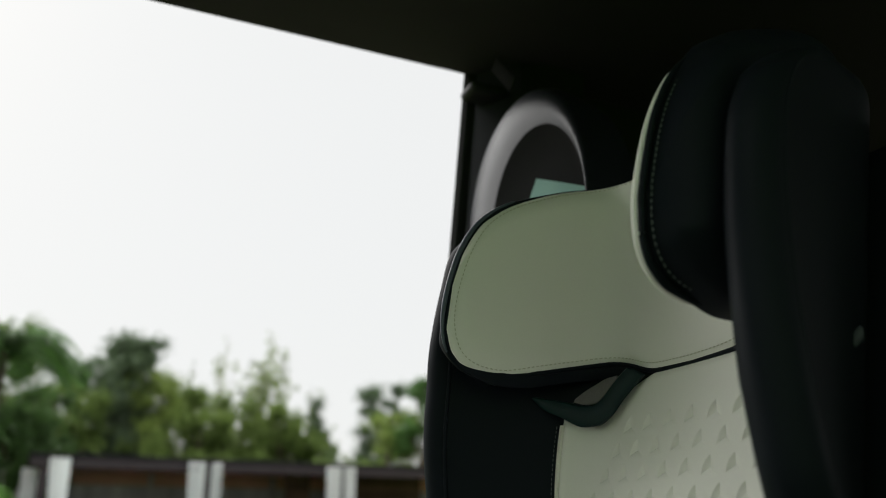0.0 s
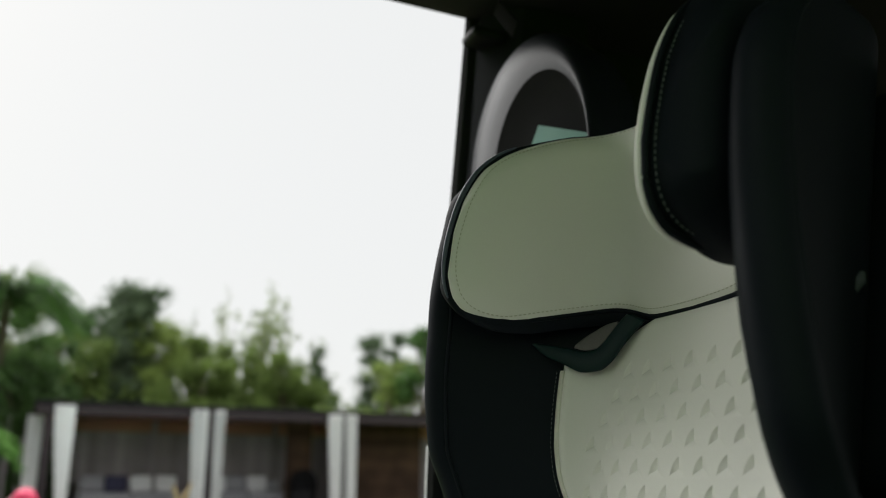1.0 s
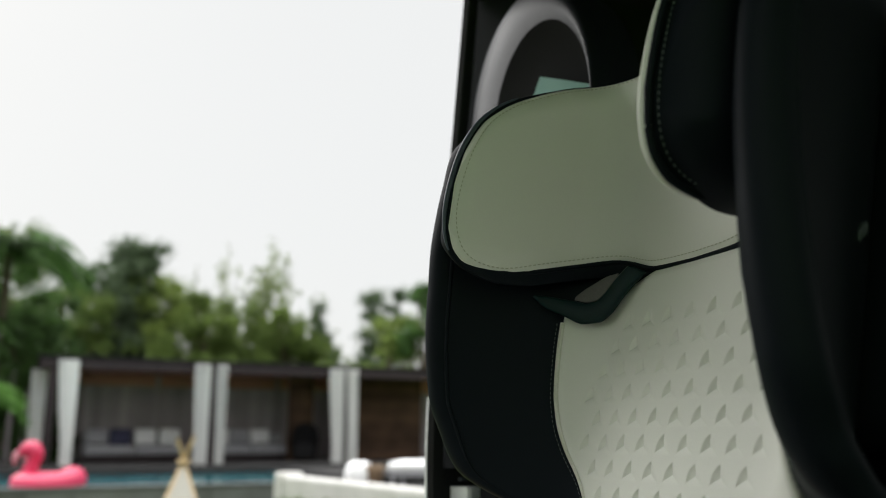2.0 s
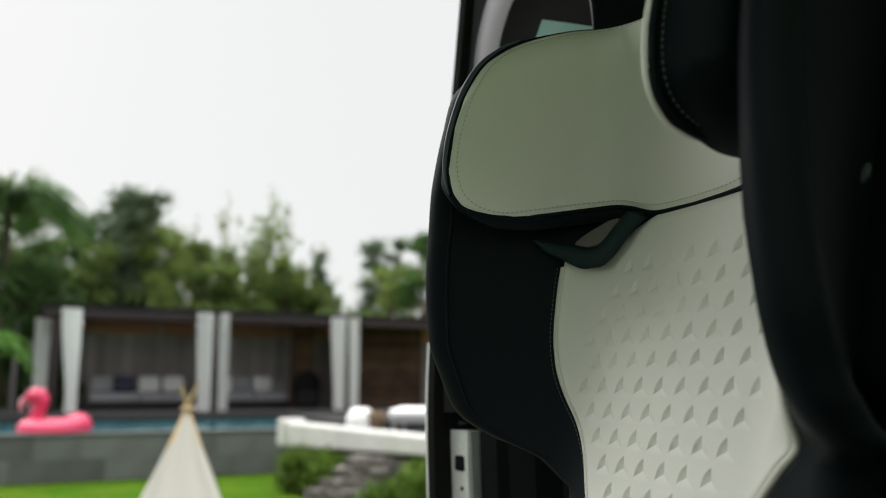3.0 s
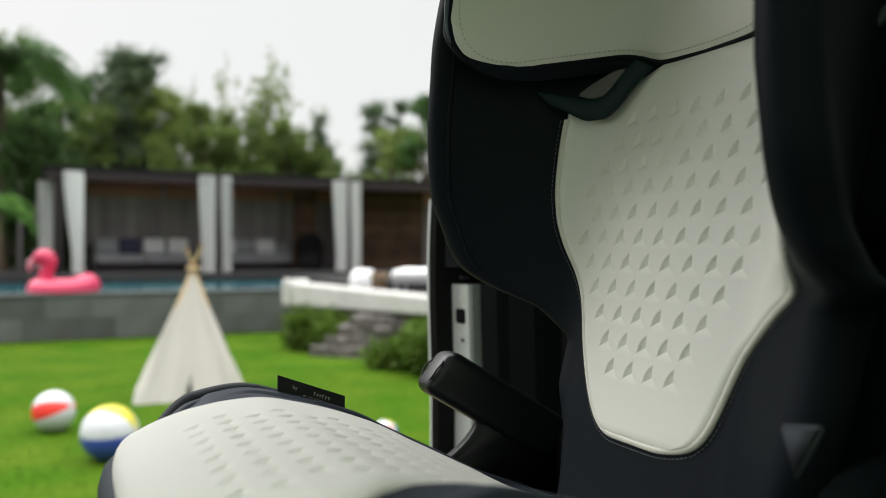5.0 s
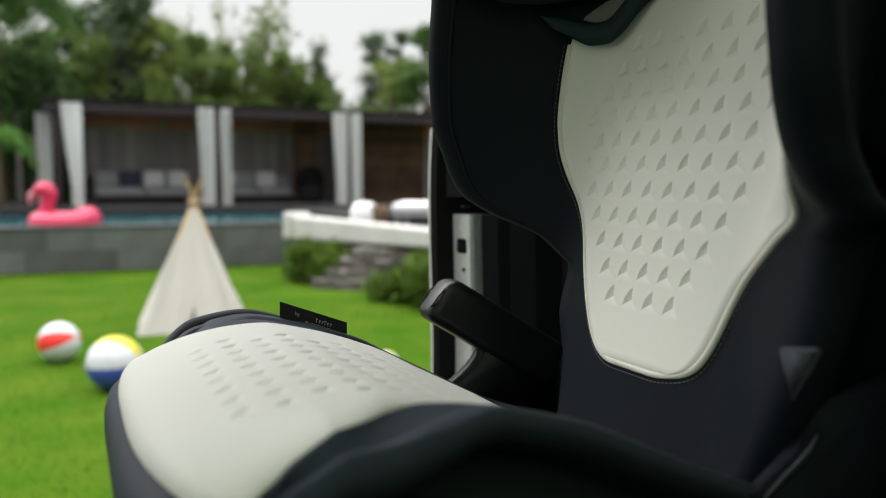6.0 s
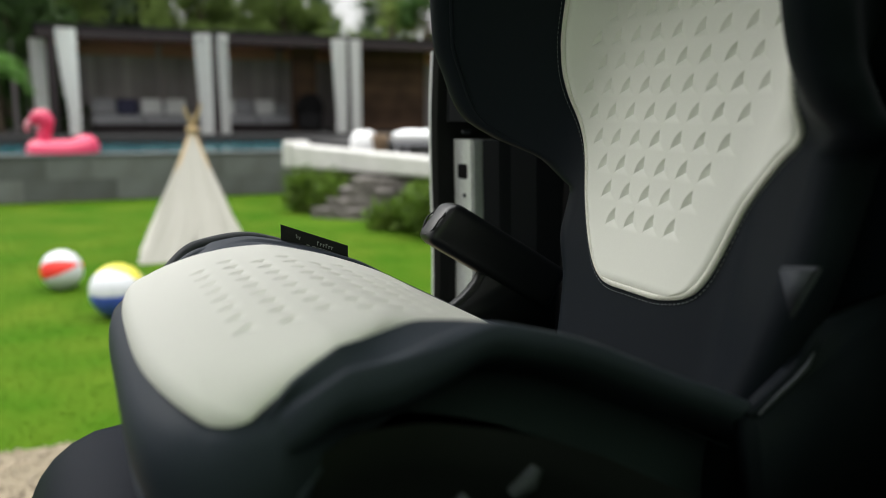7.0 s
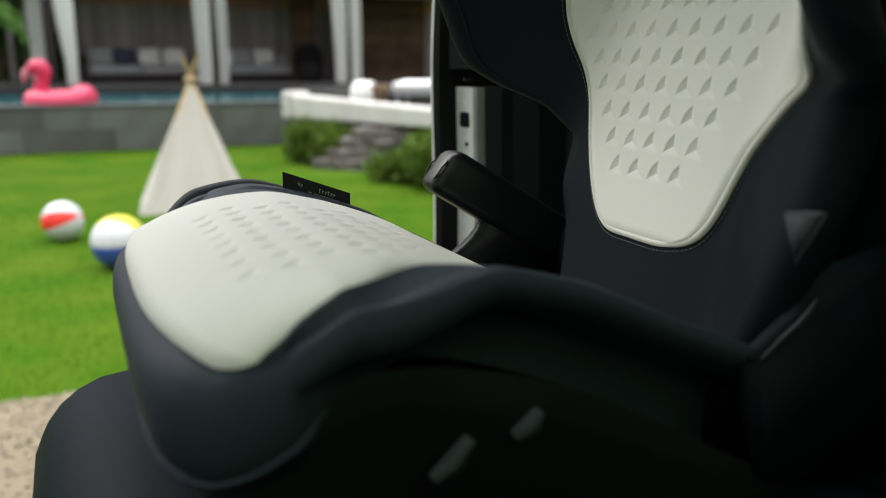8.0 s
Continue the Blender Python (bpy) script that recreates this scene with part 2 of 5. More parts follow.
PINK = material("pink_vinyl", (0.54, 0.028, 0.094), 0.38, (0.48, 0.024, 0.082), 3, 30, 0.05)
BEAK = material("pale_beak", (0.64, 0.27, 0.33), 0.4, None, 5, 30, 0.05)
BALL_WHITE = material("white_vinyl", (0.56, 0.57, 0.60), 0.3, (0.52, 0.53, 0.57), 3, 40, 0.05)
BALL_RED = material("red_vinyl", (0.75, 0.035, 0.025), 0.3, (0.68, 0.03, 0.02), 3, 40, 0.05)
BALL_BLUE = material("blue_vinyl", (0.045, 0.08, 0.42), 0.3, (0.04, 0.07, 0.36), 3, 40, 0.05)
BALL_YELLOW = material("yellow_vinyl", (0.56, 0.50, 0.03), 0.3, (0.52, 0.45, 0.03), 3, 40, 0.05)
BARK = material("bark", (0.10, 0.075, 0.05), 0.9, (0.06, 0.045, 0.03), 6, 40, 0.7, depth=0.02)


def leaf_material(name, color, second):
    m = material(name, color, 0.7, second, 0.8, 5, 0.0, spec=0.25, island=0.3)
    b = m.node_tree.nodes["Principled BSDF"]
    t = m.node_tree
    glow, blend = t.nodes.new("ShaderNodeBsdfTranslucent"), t.nodes.new("ShaderNodeMixShader")
    blend.inputs[0].default_value = 0.40
    t.links.new(b.inputs["Base Color"].links[0].from_socket, glow.inputs[0])
    t.links.new(b.outputs[0], blend.inputs[1])
    t.links.new(glow.outputs[0], blend.inputs[2])
    t.links.new(blend.outputs[0], t.nodes["Material Output"].inputs[0])
    return m


LEAF = leaf_material("leaves_green", (0.105, 0.160, 0.036), (0.150, 0.205, 0.055))
LEAF_DARK = leaf_material("leaves_dark", (0.082, 0.120, 0.068), (0.105, 0.148, 0.075))
LEAF_BRIGHT = leaf_material("leaves_bright", (0.170, 0.235, 0.055), (0.205, 0.270, 0.075))
LEAF_PALM = leaf_material("leaves_palm", (0.050, 0.115, 0.026), (0.085, 0.165, 0.036))
LEAF_DEEP = leaf_material("leaves_deep", (0.036, 0.078, 0.020), (0.070, 0.125, 0.030))
LEAF_FRESH = leaf_material("leaves_fresh", (0.075, 0.180, 0.030), (0.110, 0.230, 0.045))
HEDGE = leaf_material("leaves_hedge", (0.062, 0.130, 0.010), (0.105, 0.105, 0.022))

# ---- ground, one sheet to the horizon ----
bm = bmesh.new()
bmesh.ops.create_grid(bm, x_segments=80, y_segments=80, size=900)
structure("ground", bm, LAWN, "bright green mown lawn reaching far away", "lawn")
bm = box((-1.32, -14, -EYE - 0.05), (2.85, 14, -EYE + 0.012))
structure("gravel_drive", bm, GRAVEL, "pale beige gravel drive beside the lawn", "gravel", local=True)

# ---- the child booster seat ----
def recline(w):
    return -(np.asarray(w, float) + 0.13) * 0.249


def u_path(a, a0, r, th):
    """A U-shaped section seen from above: flat back, two bends, two straight wings. Place across, forward, and the inner normal."""
    s, a = np.sign(a), np.abs(a)
    phi = np.clip((a - a0) / r, 0, th)
    rest = np.clip(a - a0 - r * th, 0, None)
    x = np.minimum(a, a0) + r * np.sin(phi) + rest * np.cos(th)
    y = r * (1 - np.cos(phi)) + rest * np.sin(th)
    return s * x, y, -s * np.sin(phi), np.cos(phi)


# the wings splay more towards the hips; their depth grows towards the shoulders
TORSO_FLAT, TORSO_BEND = 0.10, 0.07
wing_splay = curve((-0.31, -0.10, 0.0, 0.10, 0.20, 0.35), (0.72, 0.74, 0.90, 1.10, 1.21, 1.26))
near_splay = curve((-0.31, -0.10, -0.055, -0.03, 0.0, 0.04, 0.10, 0.20, 0.35), (0.60, 0.42, 0.46, 0.72, 0.90, 1.00, 1.10, 1.21, 1.26))
wing_depth = curve((-0.110, -0.085, -0.064, -0.043, 0.0, 0.037, 0.14, 0.26, 0.30, 0.325, 0.345, 0.352), (0.006, 0.026, 0.066, 0.095, 0.122, 0.141, 0.164, 0.174, 0.164, 0.140, 0.10, 0.06))
far_extra = curve((0.037, 0.10, 0.14, 0.20, 0.26, 0.30, 0.325, 0.352), (0.0, 0.004, 0.006, 0.010, 0.010, 0.020, 0.028, 0.030))
hip_half = curve((-0.31, -0.26, -0.20, -0.15, -0.11), (0.098, 0.098, 0.110, 0.128, 0.128))

near_hip = curve((-0.31, -0.22, -0.13, -0.09, -0.06, -0.04, -0.02), (0.150, 0.190, 0.216, 0.220, 0.226, 0.236, 0.24))
near_cut = curve((-0.110, -0.085, -0.06, -0.045, -0.02, 0.02, 0.05), (0.0, 0.016, 0.027, 0.020, 0.007, 0.001, 0.0))


def torso_reach(w, near=False):
    """Length of the section from the middle to the wing's edge; the near wing is cut back more at the hip."""
    th, dep = near_splay(w) if near else wing_splay(w), wing_depth(w)
    dep = np.maximum(0.004, dep - near_cut(w)) if near else dep + far_extra(w)
    bend = TORSO_BEND * (1 - np.cos(th))
    low = TORSO_FLAT + TORSO_BEND * np.arccos(np.clip(1 - np.minimum(dep, bend) / TORSO_BEND, -1, 1))
    full = np.where(dep > bend, TORSO_FLAT + TORSO_BEND * th + (dep - bend) / np.sin(th), low)
    if near:
        return np.maximum(np.where(np.asarray(w) < -0.110, 0, full), near_hip(w))
    return np.where(np.asarray(w) < -0.110, hip_half(w), full)


def torso_front(a, w):
    x, y, nx, ny = u_path(a, TORSO_FLAT, TORSO_BEND, np.where(np.asarray(a) < 0, near_splay(w), wing_splay(w)))
    return np.stack([x, y + recline(w), w + 0 * x], -1), np.stack([nx, ny, 0 * nx], -1)


def emboss(x, y, rows, depth=0.0035, pitch=0.0285, arm=0.0106):
    """Three-pointed dents in rows: a hollow lobe with a bowed outer side, walled along two creases, and two faint flanks. Depth below the surface at (x, y).
    rows: list of (y, first and last x)."""
    out = np.zeros_like(x)
    for yy, half in rows:
        n = int(round((half[1] - half[0]) / pitch)) + 1
        for k in range(n):
            cx = half[0] + k * (half[1] - half[0]) / max(1, n - 1)
            sel = (np.abs(x - cx) < 0.0135) & (np.abs(y - yy) < 0.0135)
            if not sel.any():
                continue
            dx, dy = x[sel] - cx, y[sel] - yy
            sides = []
            for ang in (30, 150, 270):
                sides.append(dx * math.cos(radians(ang)) + dy * math.sin(radians(ang)))
            across = -dx * math.sin(radians(30)) + dy * math.cos(radians(30))
            scoop = np.clip(1 - sides[0] / (arm * (0.46 + 0.28 * np.clip(1 - (across / (0.87 * arm)) ** 2, 0, 1))), 0, 1)
            flank = np.clip(1 - np.maximum(sides[1], sides[2]) / (0.72 * arm), 0, 1)
            scooped = sides[0] >= np.maximum(sides[1], sides[2])
            out[sel] = np.maximum(out[sel], depth * np.where(scooped, 1 - (1 - scoop) ** 1.6, 0.68 * flank ** 1.9))
    return out


booster = thing("booster_seat", (0, 0.15, -0.345), "charcoal and cream leatherette child booster seat on the van bench", "child seat")

# backrest with the two torso wings
nw, na = 110, 121
w_rows = np.linspace(-0.31, 0.352, nw)
p_cols = np.sin(np.linspace(-1, 1, na) * math.pi / 2)
W, Pc = np.meshgrid(w_rows, p_cols, indexing="ij")
reach = np.where(Pc < 0, torso_reach(W, True), torso_reach(W))
Aa = Pc * reach
C, Nn = torso_front(Aa, W)
edge = np.minimum.reduce([reach - np.abs(Aa), (W + 0.31) * 0.9, (0.352 - W) * 0.9])
rim = np.sqrt(np.clip(1 - np.clip(1 - edge / 0.022, 0, 1) ** 2, 0, 1))[..., None]
inner = C - Nn * 0.019 * (1 - rim)
outer = C - Nn * (0.019 + 0.021 * rim)
v, f = joined([(inner.reshape(-1, 3), grid_faces(nw, na)), (outer.reshape(-1, 3), grid_faces(nw, na)[:, ::-1])])
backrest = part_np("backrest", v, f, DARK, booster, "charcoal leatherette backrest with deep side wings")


def on_torso(a, w, lift):
    c, n = torso_front(np.asarray(a, float), np.asarray(w, float))
    return c + n * np.asarray(lift)[..., None]


# raised seam along the front edge of each wing
for s in (-1, 1):
    ws = np.linspace(0.04 if s < 0 else -0.07, 0.335, 90)
    pts = on_torso(s * (torso_reach(ws, s < 0) - 0.024), ws, 0 * ws + 0.0005)
    v, f = tube(pts, np.interp(np.arange(90), (0, 14, 80, 89), (0.0002, 0.0022, 0.0022, 0.0002)), 6)
    part_np("wing_piping", v, f, DARK, backrest)
    pts = on_torso(s * (torso_reach(ws, s < 0) - 0.020), ws, 0 * ws - 0.0392)
    v, f = tube(pts, np.interp(np.arange(90), (0, 14, 80, 89), (0.0002, 0.0016, 0.0016, 0.0002)), 6)
    part_np("outer_seam", v, f, DARK, backrest)

# cream insert with the dents
insert_half = curve((-0.184, -0.180, -0.173, -0.158, -0.14, -0.11, -0.082, -0.05, -0.02, 0.008, 0.045, 0.11, 0.150),
                    (0.034, 0.044, 0.055, 0.068, 0.080, 0.096, 0.108, 0.127, 0.150, 0.164, 0.173, 0.178, 0.178))
near_half = curve((-0.184, -0.180, -0.173, -0.158, -0.138, -0.118, -0.10, -0.078, -0.064, -0.054, -0.03, 0.045, 0.11, 0.150),
                  (0.034, 0.056, 0.074, 0.086, 0.094, 0.101, 0.110, 0.134, 0.154, 0.173, 0.195, 0.190, 0.186, 0.186))
SHIFT = -0.007
back_rows = []
for k in range(11):
    n, step = (4, 5, 6, 7, 8, 9, 8, 9, 8, 7, 6)[k], 0.0270 + 0.00028 * k
    mid = min(0.005, -0.0065 + 0.0019 * k)
    back_rows.append((-0.1305 + 0.0230 * k, (mid - step * (n - 1) / 2, mid + step * (n - 1) / 2)))
nw, na = 520, 520
w_rows = np.linspace(-0.184, 0.150, nw)
p_cols = np.linspace(-1, 1, na)
W, Pc = np.meshgrid(w_rows, p_cols, indexing="ij")
W = -0.184 + (W + 0.184) * (1 - 0.105 * np.clip((np.abs(Pc) - 0.34) / 0.55, 0, 1) ** 1.2)   # cut away under the belt guides
half = np.where(Pc < 0, near_half(W), insert_half(W))
Aa = Pc * half + SHIFT
edge = np.minimum.reduce([half * (1 - np.abs(Pc)), (W + 0.184) + 0.0005, (0.150 - w_rows[:, None]) + 0.0005 + 0 * W])
lift = 0.007 * np.sqrt(np.clip(1 - np.clip(1 - edge / 0.010, 0, 1) ** 2, 0, 1)) - 0.001
lift = lift - emboss(Aa, W, back_rows)
insert = part_np("backrest_panel", on_torso(Aa, W, lift).reshape(-1, 3), grid_faces(nw, na), CREAM, booster, "cream leatherette panel with rows of three-pointed dents")

# piping and stitches round the insert
ws = np.linspace(0.112, -0.184, 90)
loop_a = np.r_[-near_half(ws), np.linspace(-0.032, 0.032, 24), insert_half(ws[::-1])] + SHIFT
loop_w = np.r_[ws, np.full(24, -0.1843), ws[::-1]]


def even(a, w, step):
    d = np.r_[0, np.cumsum(np.hypot(np.diff(a), np.diff(w)))]
    q = np.arange(0, d[-1], step)
    return np.interp(q, d, a), np.interp(q, d, w)


def offset(a, w, by):
    ta, tw = np.gradient(a), np.gradient(w)
    n = np.hypot(ta, tw) + 1e-9
    return a + by * tw / n, w - by * ta / n


la, lw = even(loop_a, loop_w, 0.004)
ker = np.ones(5) / 5
la[2:-2], lw[2:-2] = np.convolve(la, ker, "valid"), np.convolve(lw, ker, "valid")
v, f = tube(on_torso(la, lw, 0 * la + 0.0015), 0.0030, 8)
part_np("panel_piping", v, f, CREAM_TRIM, insert, "cream piping")


def stitches(points, normals, length=0.0034, gap=0.0022, r=0.00045):
    """Short threads laid along a line of points."""
    d = np.r_[0, np.cumsum(np.linalg.norm(np.diff(points, axis=0), axis=1))]
    at = np.arange(0, d[-1] - length, length + gap)
    out = []
    for q in at:
        ends = [np.array([np.interp(q + o, d, points[:, k]) for k in range(3)]) for o in (0, length / 2, length)]
        nn = np.array([np.interp(q, d, normals[:, k]) for k in range(3)])
        ends[1] = ends[1] + nn * 0.0004
        out.append(tube(ends, (r * 0.6, r, r * 0.6), 5, up=nn))
    return joined(out)


sa, sw = offset(la, lw, 0.0062)
c, n = torso_front(sa, sw)
v, f = stitches(c + n * 0.0006, n, 0.0030, 0.0018, r=0.00042)
part_np("stitching", v, f, STITCH, insert, "pale grey stitching")

# headrest: cream inside, bulky charcoal outside
HEAD = (0.085, 0.05, radians(84))
HEAD_END = 0.292
head_bot = curve((0, 0.05, 0.117, 0.187, 0.227, 0.262, 0.280, 0.289, 0.292), (0.149, 0.151, 0.168, 0.158, 0.151, 0.158, 0.172, 0.192, 0.218))
head_top = curve((0, 0.147, 0.222, 0.263, 0.283, 0.290, 0.292), (0.392, 0.374, 0.350, 0.322, 0.283, 0.245, 0.222))


near_rise = curve((0.10, 0.147, 0.222, 0.263, 0.283, 0.292), (0.0, 0.014, 0.016, 0.012, 0.006, 0.0))


def head_roof(a):
    """Upper edge of the headrest; the near wing stands a little taller."""
    return head_top(np.abs(a)) + near_rise(np.abs(a)) * (np.asarray(a) < 0)


def head_front(a, w):
    x, y, nx, ny = u_path(a, *HEAD)
    return np.stack([x, y + recline(w) + 0.014 + 0.10 * (w - 0.2), w + 0 * x], -1), np.stack([nx, ny, 0 * nx], -1)


def head_grid(na, nb, grow):
    p = np.sin(np.linspace(-1, 1, na) * math.pi / 2)
    b = np.linspace(0, 1, nb)
    Pg, Bg = np.meshgrid(p, b, indexing="ij")
    a = Pg * HEAD_END
    tip_ = np.clip((np.abs(a) - 0.19) / 0.08, 0, 1) * (grow > 0)
    lo = head_bot(np.abs(a)) - 3.5 * grow * np.clip(np.abs(a) / 0.1, 0.2, 1) * (1 - tip_) + 0.004 * tip_
    hi = head_roof(a) + (grow + 0.008 * (grow > 0) * (a < 0)) * (1 - np.clip((np.abs(a) - 0.25) / 0.04, 0, 1)) - 0.004 * np.clip((np.abs(a) - 0.25) / 0.04, 0, 1) * (grow > 0)
    far_tip = tip_ * (a > 0)
    lo, hi = lo - 0.003 * far_tip, hi + 0.0005 * far_tip - 0.007 * (grow > 0) * np.clip(a / 0.04, 0, 1) * (1 - tip_)
    w = lo + (hi - lo) * Bg
    return a * np.where((a > 0) & (grow > 0), 1 + 0.0015 / HEAD_END, 1 - 1.1 * grow / HEAD_END), w, np.minimum.reduce([w - lo, hi - w, 1.2 * (HEAD_END - np.abs(a))])


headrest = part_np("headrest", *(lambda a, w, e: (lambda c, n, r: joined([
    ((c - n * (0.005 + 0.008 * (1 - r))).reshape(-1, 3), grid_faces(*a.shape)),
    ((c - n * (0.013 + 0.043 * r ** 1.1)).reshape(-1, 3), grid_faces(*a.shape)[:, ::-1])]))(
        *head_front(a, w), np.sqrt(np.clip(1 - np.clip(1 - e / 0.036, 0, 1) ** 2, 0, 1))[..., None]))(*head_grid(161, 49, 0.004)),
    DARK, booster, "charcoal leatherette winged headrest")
a, w, e = head_grid(201, 61, 0.0)
c, n = head_front(a, w)
r = np.sqrt(np.clip(1 - np.clip(1 - e / 0.028, 0, 1) ** 2, 0, 1))[..., None]
below = np.clip((0.225 - np.abs(a)) / 0.035, 0, 1) * (w < 0.5 * (head_bot(np.abs(a)) + head_roof(a)))
sink = (0.016 - 0.0095 * below)[..., None]   # the lower edge lies nearly flush with the shell
v = c - n * sink * (1 - r)
head_panel = part_np("headrest_panel", v.reshape(-1, 3), grid_faces(*a.shape), CREAM, booster, "smooth cream leatherette headrest lining")
# seam and stitches round the lining
turn_h = np.sin(np.linspace(-1, 1, 200) * math.pi / 2) * HEAD_END
sgn = np.r_[turn_h, turn_h[::-1]]
seam_w = np.r_[head_bot(np.abs(turn_h)), head_roof(turn_h[::-1])]
c, n = head_front(sgn, seam_w)
v, f = tube(c - n * np.r_[0.0155 - 0.0085 * np.clip((0.225 - np.abs(turn_h)) / 0.035, 0, 1), np.full(200, 0.0155)][:, None], np.r_[np.full(200, 0.0028), np.interp(turn_h[::-1], (-0.02, 0.03, 0.19, 0.23), (0.0028, 0.0010, 0.0010, 0.0028))], 8, closed=True)
part_np("headrest_piping", v, f, DARK, headrest)
ea, ew = even(sgn, seam_w, 0.003)


def eased(q, reach=5):
    """A closed line of numbers with its kinks smoothed out."""
    long_q = np.r_[q[-reach:], q, q[:reach]]
    return np.convolve(long_q, np.ones(2 * reach + 1) / (2 * reach + 1), "valid")


ia, iw = offset(eased(ea), eased(ew), -0.0065)
c, n = head_front(ia, iw)
e_ = np.minimum.reduce([iw - head_bot(np.abs(ia)), head_roof(ia) - iw, 1.2 * (HEAD_END - np.abs(ia))])
below = np.clip((0.225 - np.abs(ia)) / 0.035, 0, 1) * (iw < 0.5 * (head_bot(np.abs(ia)) + head_roof(ia)))
sunk = (0.016 - 0.0095 * below) * (1 - np.sqrt(np.clip(1 - np.clip(1 - e_ / 0.028, 0, 1) ** 2, 0, 1)))
v, f = stitches(c - n * (sunk - 0.0003)[:, None], n, 0.0030, 0.0020, 0.0006)
part_np("stitching", v, f, SEAM, head_panel)

# edge of the far wing, beside the lining; its sky-lit sheen is put in as paler grey
on_tip = (ea > 0.228) & (ew > 0.175)
rim_a, rim_w_ = eased(ea)[on_tip], eased(ew)[on_tip]
far_a, far_w = offset(rim_a, rim_w_, 0.0030)
c, n = head_front(far_a, far_w)
v, f = tube(c - n * 0.0135, 0.0034 * np.sin(np.linspace(0.05, math.pi - 0.05, len(far_a))) ** 0.5, 10, up=(1, 0, 0))
part_np("wing_edge", v, f, LIT_EDGE, headrest, "edge of the head wing, its sky light painted as paler grey")

# rolled cream edge of the lining and the stitches behind it, seen past the near wing
tip = (ea < -0.19)
ta_, tw_ = np.roll(eased(ea), len(ea) // 2)[np.roll(tip, len(ea) // 2)], np.roll(eased(ew), len(ea) // 2)[np.roll(tip, len(ea) // 2)]
k_ = np.linspace(0, 1, len(ta_))
ra_, rw_ = offset(ta_, tw_, -0.002)
c, n = head_front(ra_, rw_)
v, f = tube(c - n * 0.0095, np.interp(k_, (0, 0.2, 0.55, 0.8, 1), (0.001, 0.0034, 0.0046, 0.0042, 0.001)), 10, up=(1, 0, 0))
part_np("lining_edge", v, f, CREAM, head_panel)
ra_, rw_ = offset(ta_, tw_, -0.003)
c, n = head_front(ra_, rw_)
v, f = stitches(c - n * 0.0215, -n, 0.0030, 0.0022, 0.0005)
part_np("stitching", v, f, STITCH, headrest)

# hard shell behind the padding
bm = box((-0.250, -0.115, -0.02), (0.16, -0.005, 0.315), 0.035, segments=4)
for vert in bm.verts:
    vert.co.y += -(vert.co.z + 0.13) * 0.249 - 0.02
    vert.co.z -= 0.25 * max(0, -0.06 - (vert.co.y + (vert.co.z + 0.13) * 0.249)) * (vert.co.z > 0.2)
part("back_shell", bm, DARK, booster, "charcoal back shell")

# teal belt guide under the far head wing: a bent flat hook round a grey slot
def band(name, low, high, thick, mat, label):
    """A flat bar between two edges given in the front view; it follows the bend of the shell."""
    u = np.linspace(0, 1, 40)
    at = np.linspace(0, 1, len(low))
    fit_ = lambda pts: np.stack([curve(at, [q[k] for q in pts])(u) for k in range(2)], -1)
    deep_ = curve((0.05, 0.083, 0.104, 0.128, 0.147, 0.171, 0.19), (-0.063, -0.047, -0.041, -0.031, -0.021, 0.0, 0.016))
    lo_, hi_ = fit_(low), fit_(high)
    rows_ = []
    for mixed, out in ((0.0, 0.3), (0.0, 0.8), (0.12, 1.0), (0.88, 1.0), (1.0, 0.8), (1.0, 0.3), (0.85, 0.0), (0.15, 0.0)):
        q = lo_ + (hi_ - lo_) * mixed
        rows_.append(np.stack([q[:, 0], deep_(q[:, 0]) + thick * (out - 0.5), q[:, 1]], -1))
    g_ = np.stack(rows_, 1)
    part_np(name, g_.reshape(-1, 3), grid_faces(40, 8, False, True), mat, booster, label)


band("belt_guide", [(0.171, 0.1358), (0.162, 0.1235), (0.149, 0.1150), (0.127, 0.1035), (0.113, 0.1038), (0.098, 0.1111), (0.081, 0.1271), (0.060, 0.1470)],
     [(0.169, 0.1378), (0.157, 0.1341), (0.141, 0.1293), (0.123, 0.1244), (0.113, 0.1253), (0.105, 0.1299), (0.092, 0.1413), (0.074, 0.1560)], 0.007, TEAL, "dark teal plastic belt guide")
band("belt_slot", [(0.136, 0.1290), (0.122, 0.1250), (0.110, 0.1262), (0.098, 0.1350), (0.086, 0.1450)],
     [(0.134, 0.1330), (0.124, 0.1390), (0.110, 0.1450), (0.098, 0.1490), (0.086, 0.1500)], 0.003, SLOT, "grey slot behind the belt guide")

# ---- cushion of the booster ----
rim_w = curve((-0.02, 0.05, 0.10, 0.15, 0.20, 0.26, 0.30, 0.34, 0.38, 0.40, 0.42, 0.44), (-0.272, -0.250, -0.224, -0.198, -0.173, -0.154, -0.147, -0.150, -0.160, -0.168, -0.182, -0.205))


def cushion_top(u, v):
    return rim_w(v) - 0.020 * np.clip(np.abs(u) / 0.19, 0, 1.15) ** 4 * np.clip((v - 0.33) / 0.06, 0, 1) - 0.004 * (u / 0.2) - 0.003 - 0.006 * np.clip(1 - (u / 0.19) ** 2, 0, 1) * np.clip((0.36 - v) / 0.2, 0, 1)


def cushion_outline(th, grow=0.0):
    """Rounded plan of the cushion: straight sides, bowed front."""
    c, s = np.cos(th), np.sin(th)
    u = np.where(c < 0, -np.abs(c) ** 0.30 * (0.228 + grow), np.abs(c) ** 0.45 * (0.222 + grow))
    vv = np.where(s > 0, np.abs(s) ** 0.5 * (0.245 + grow), -np.abs(s) ** 0.4 * 0.205)
    return u, 0.18 + vv


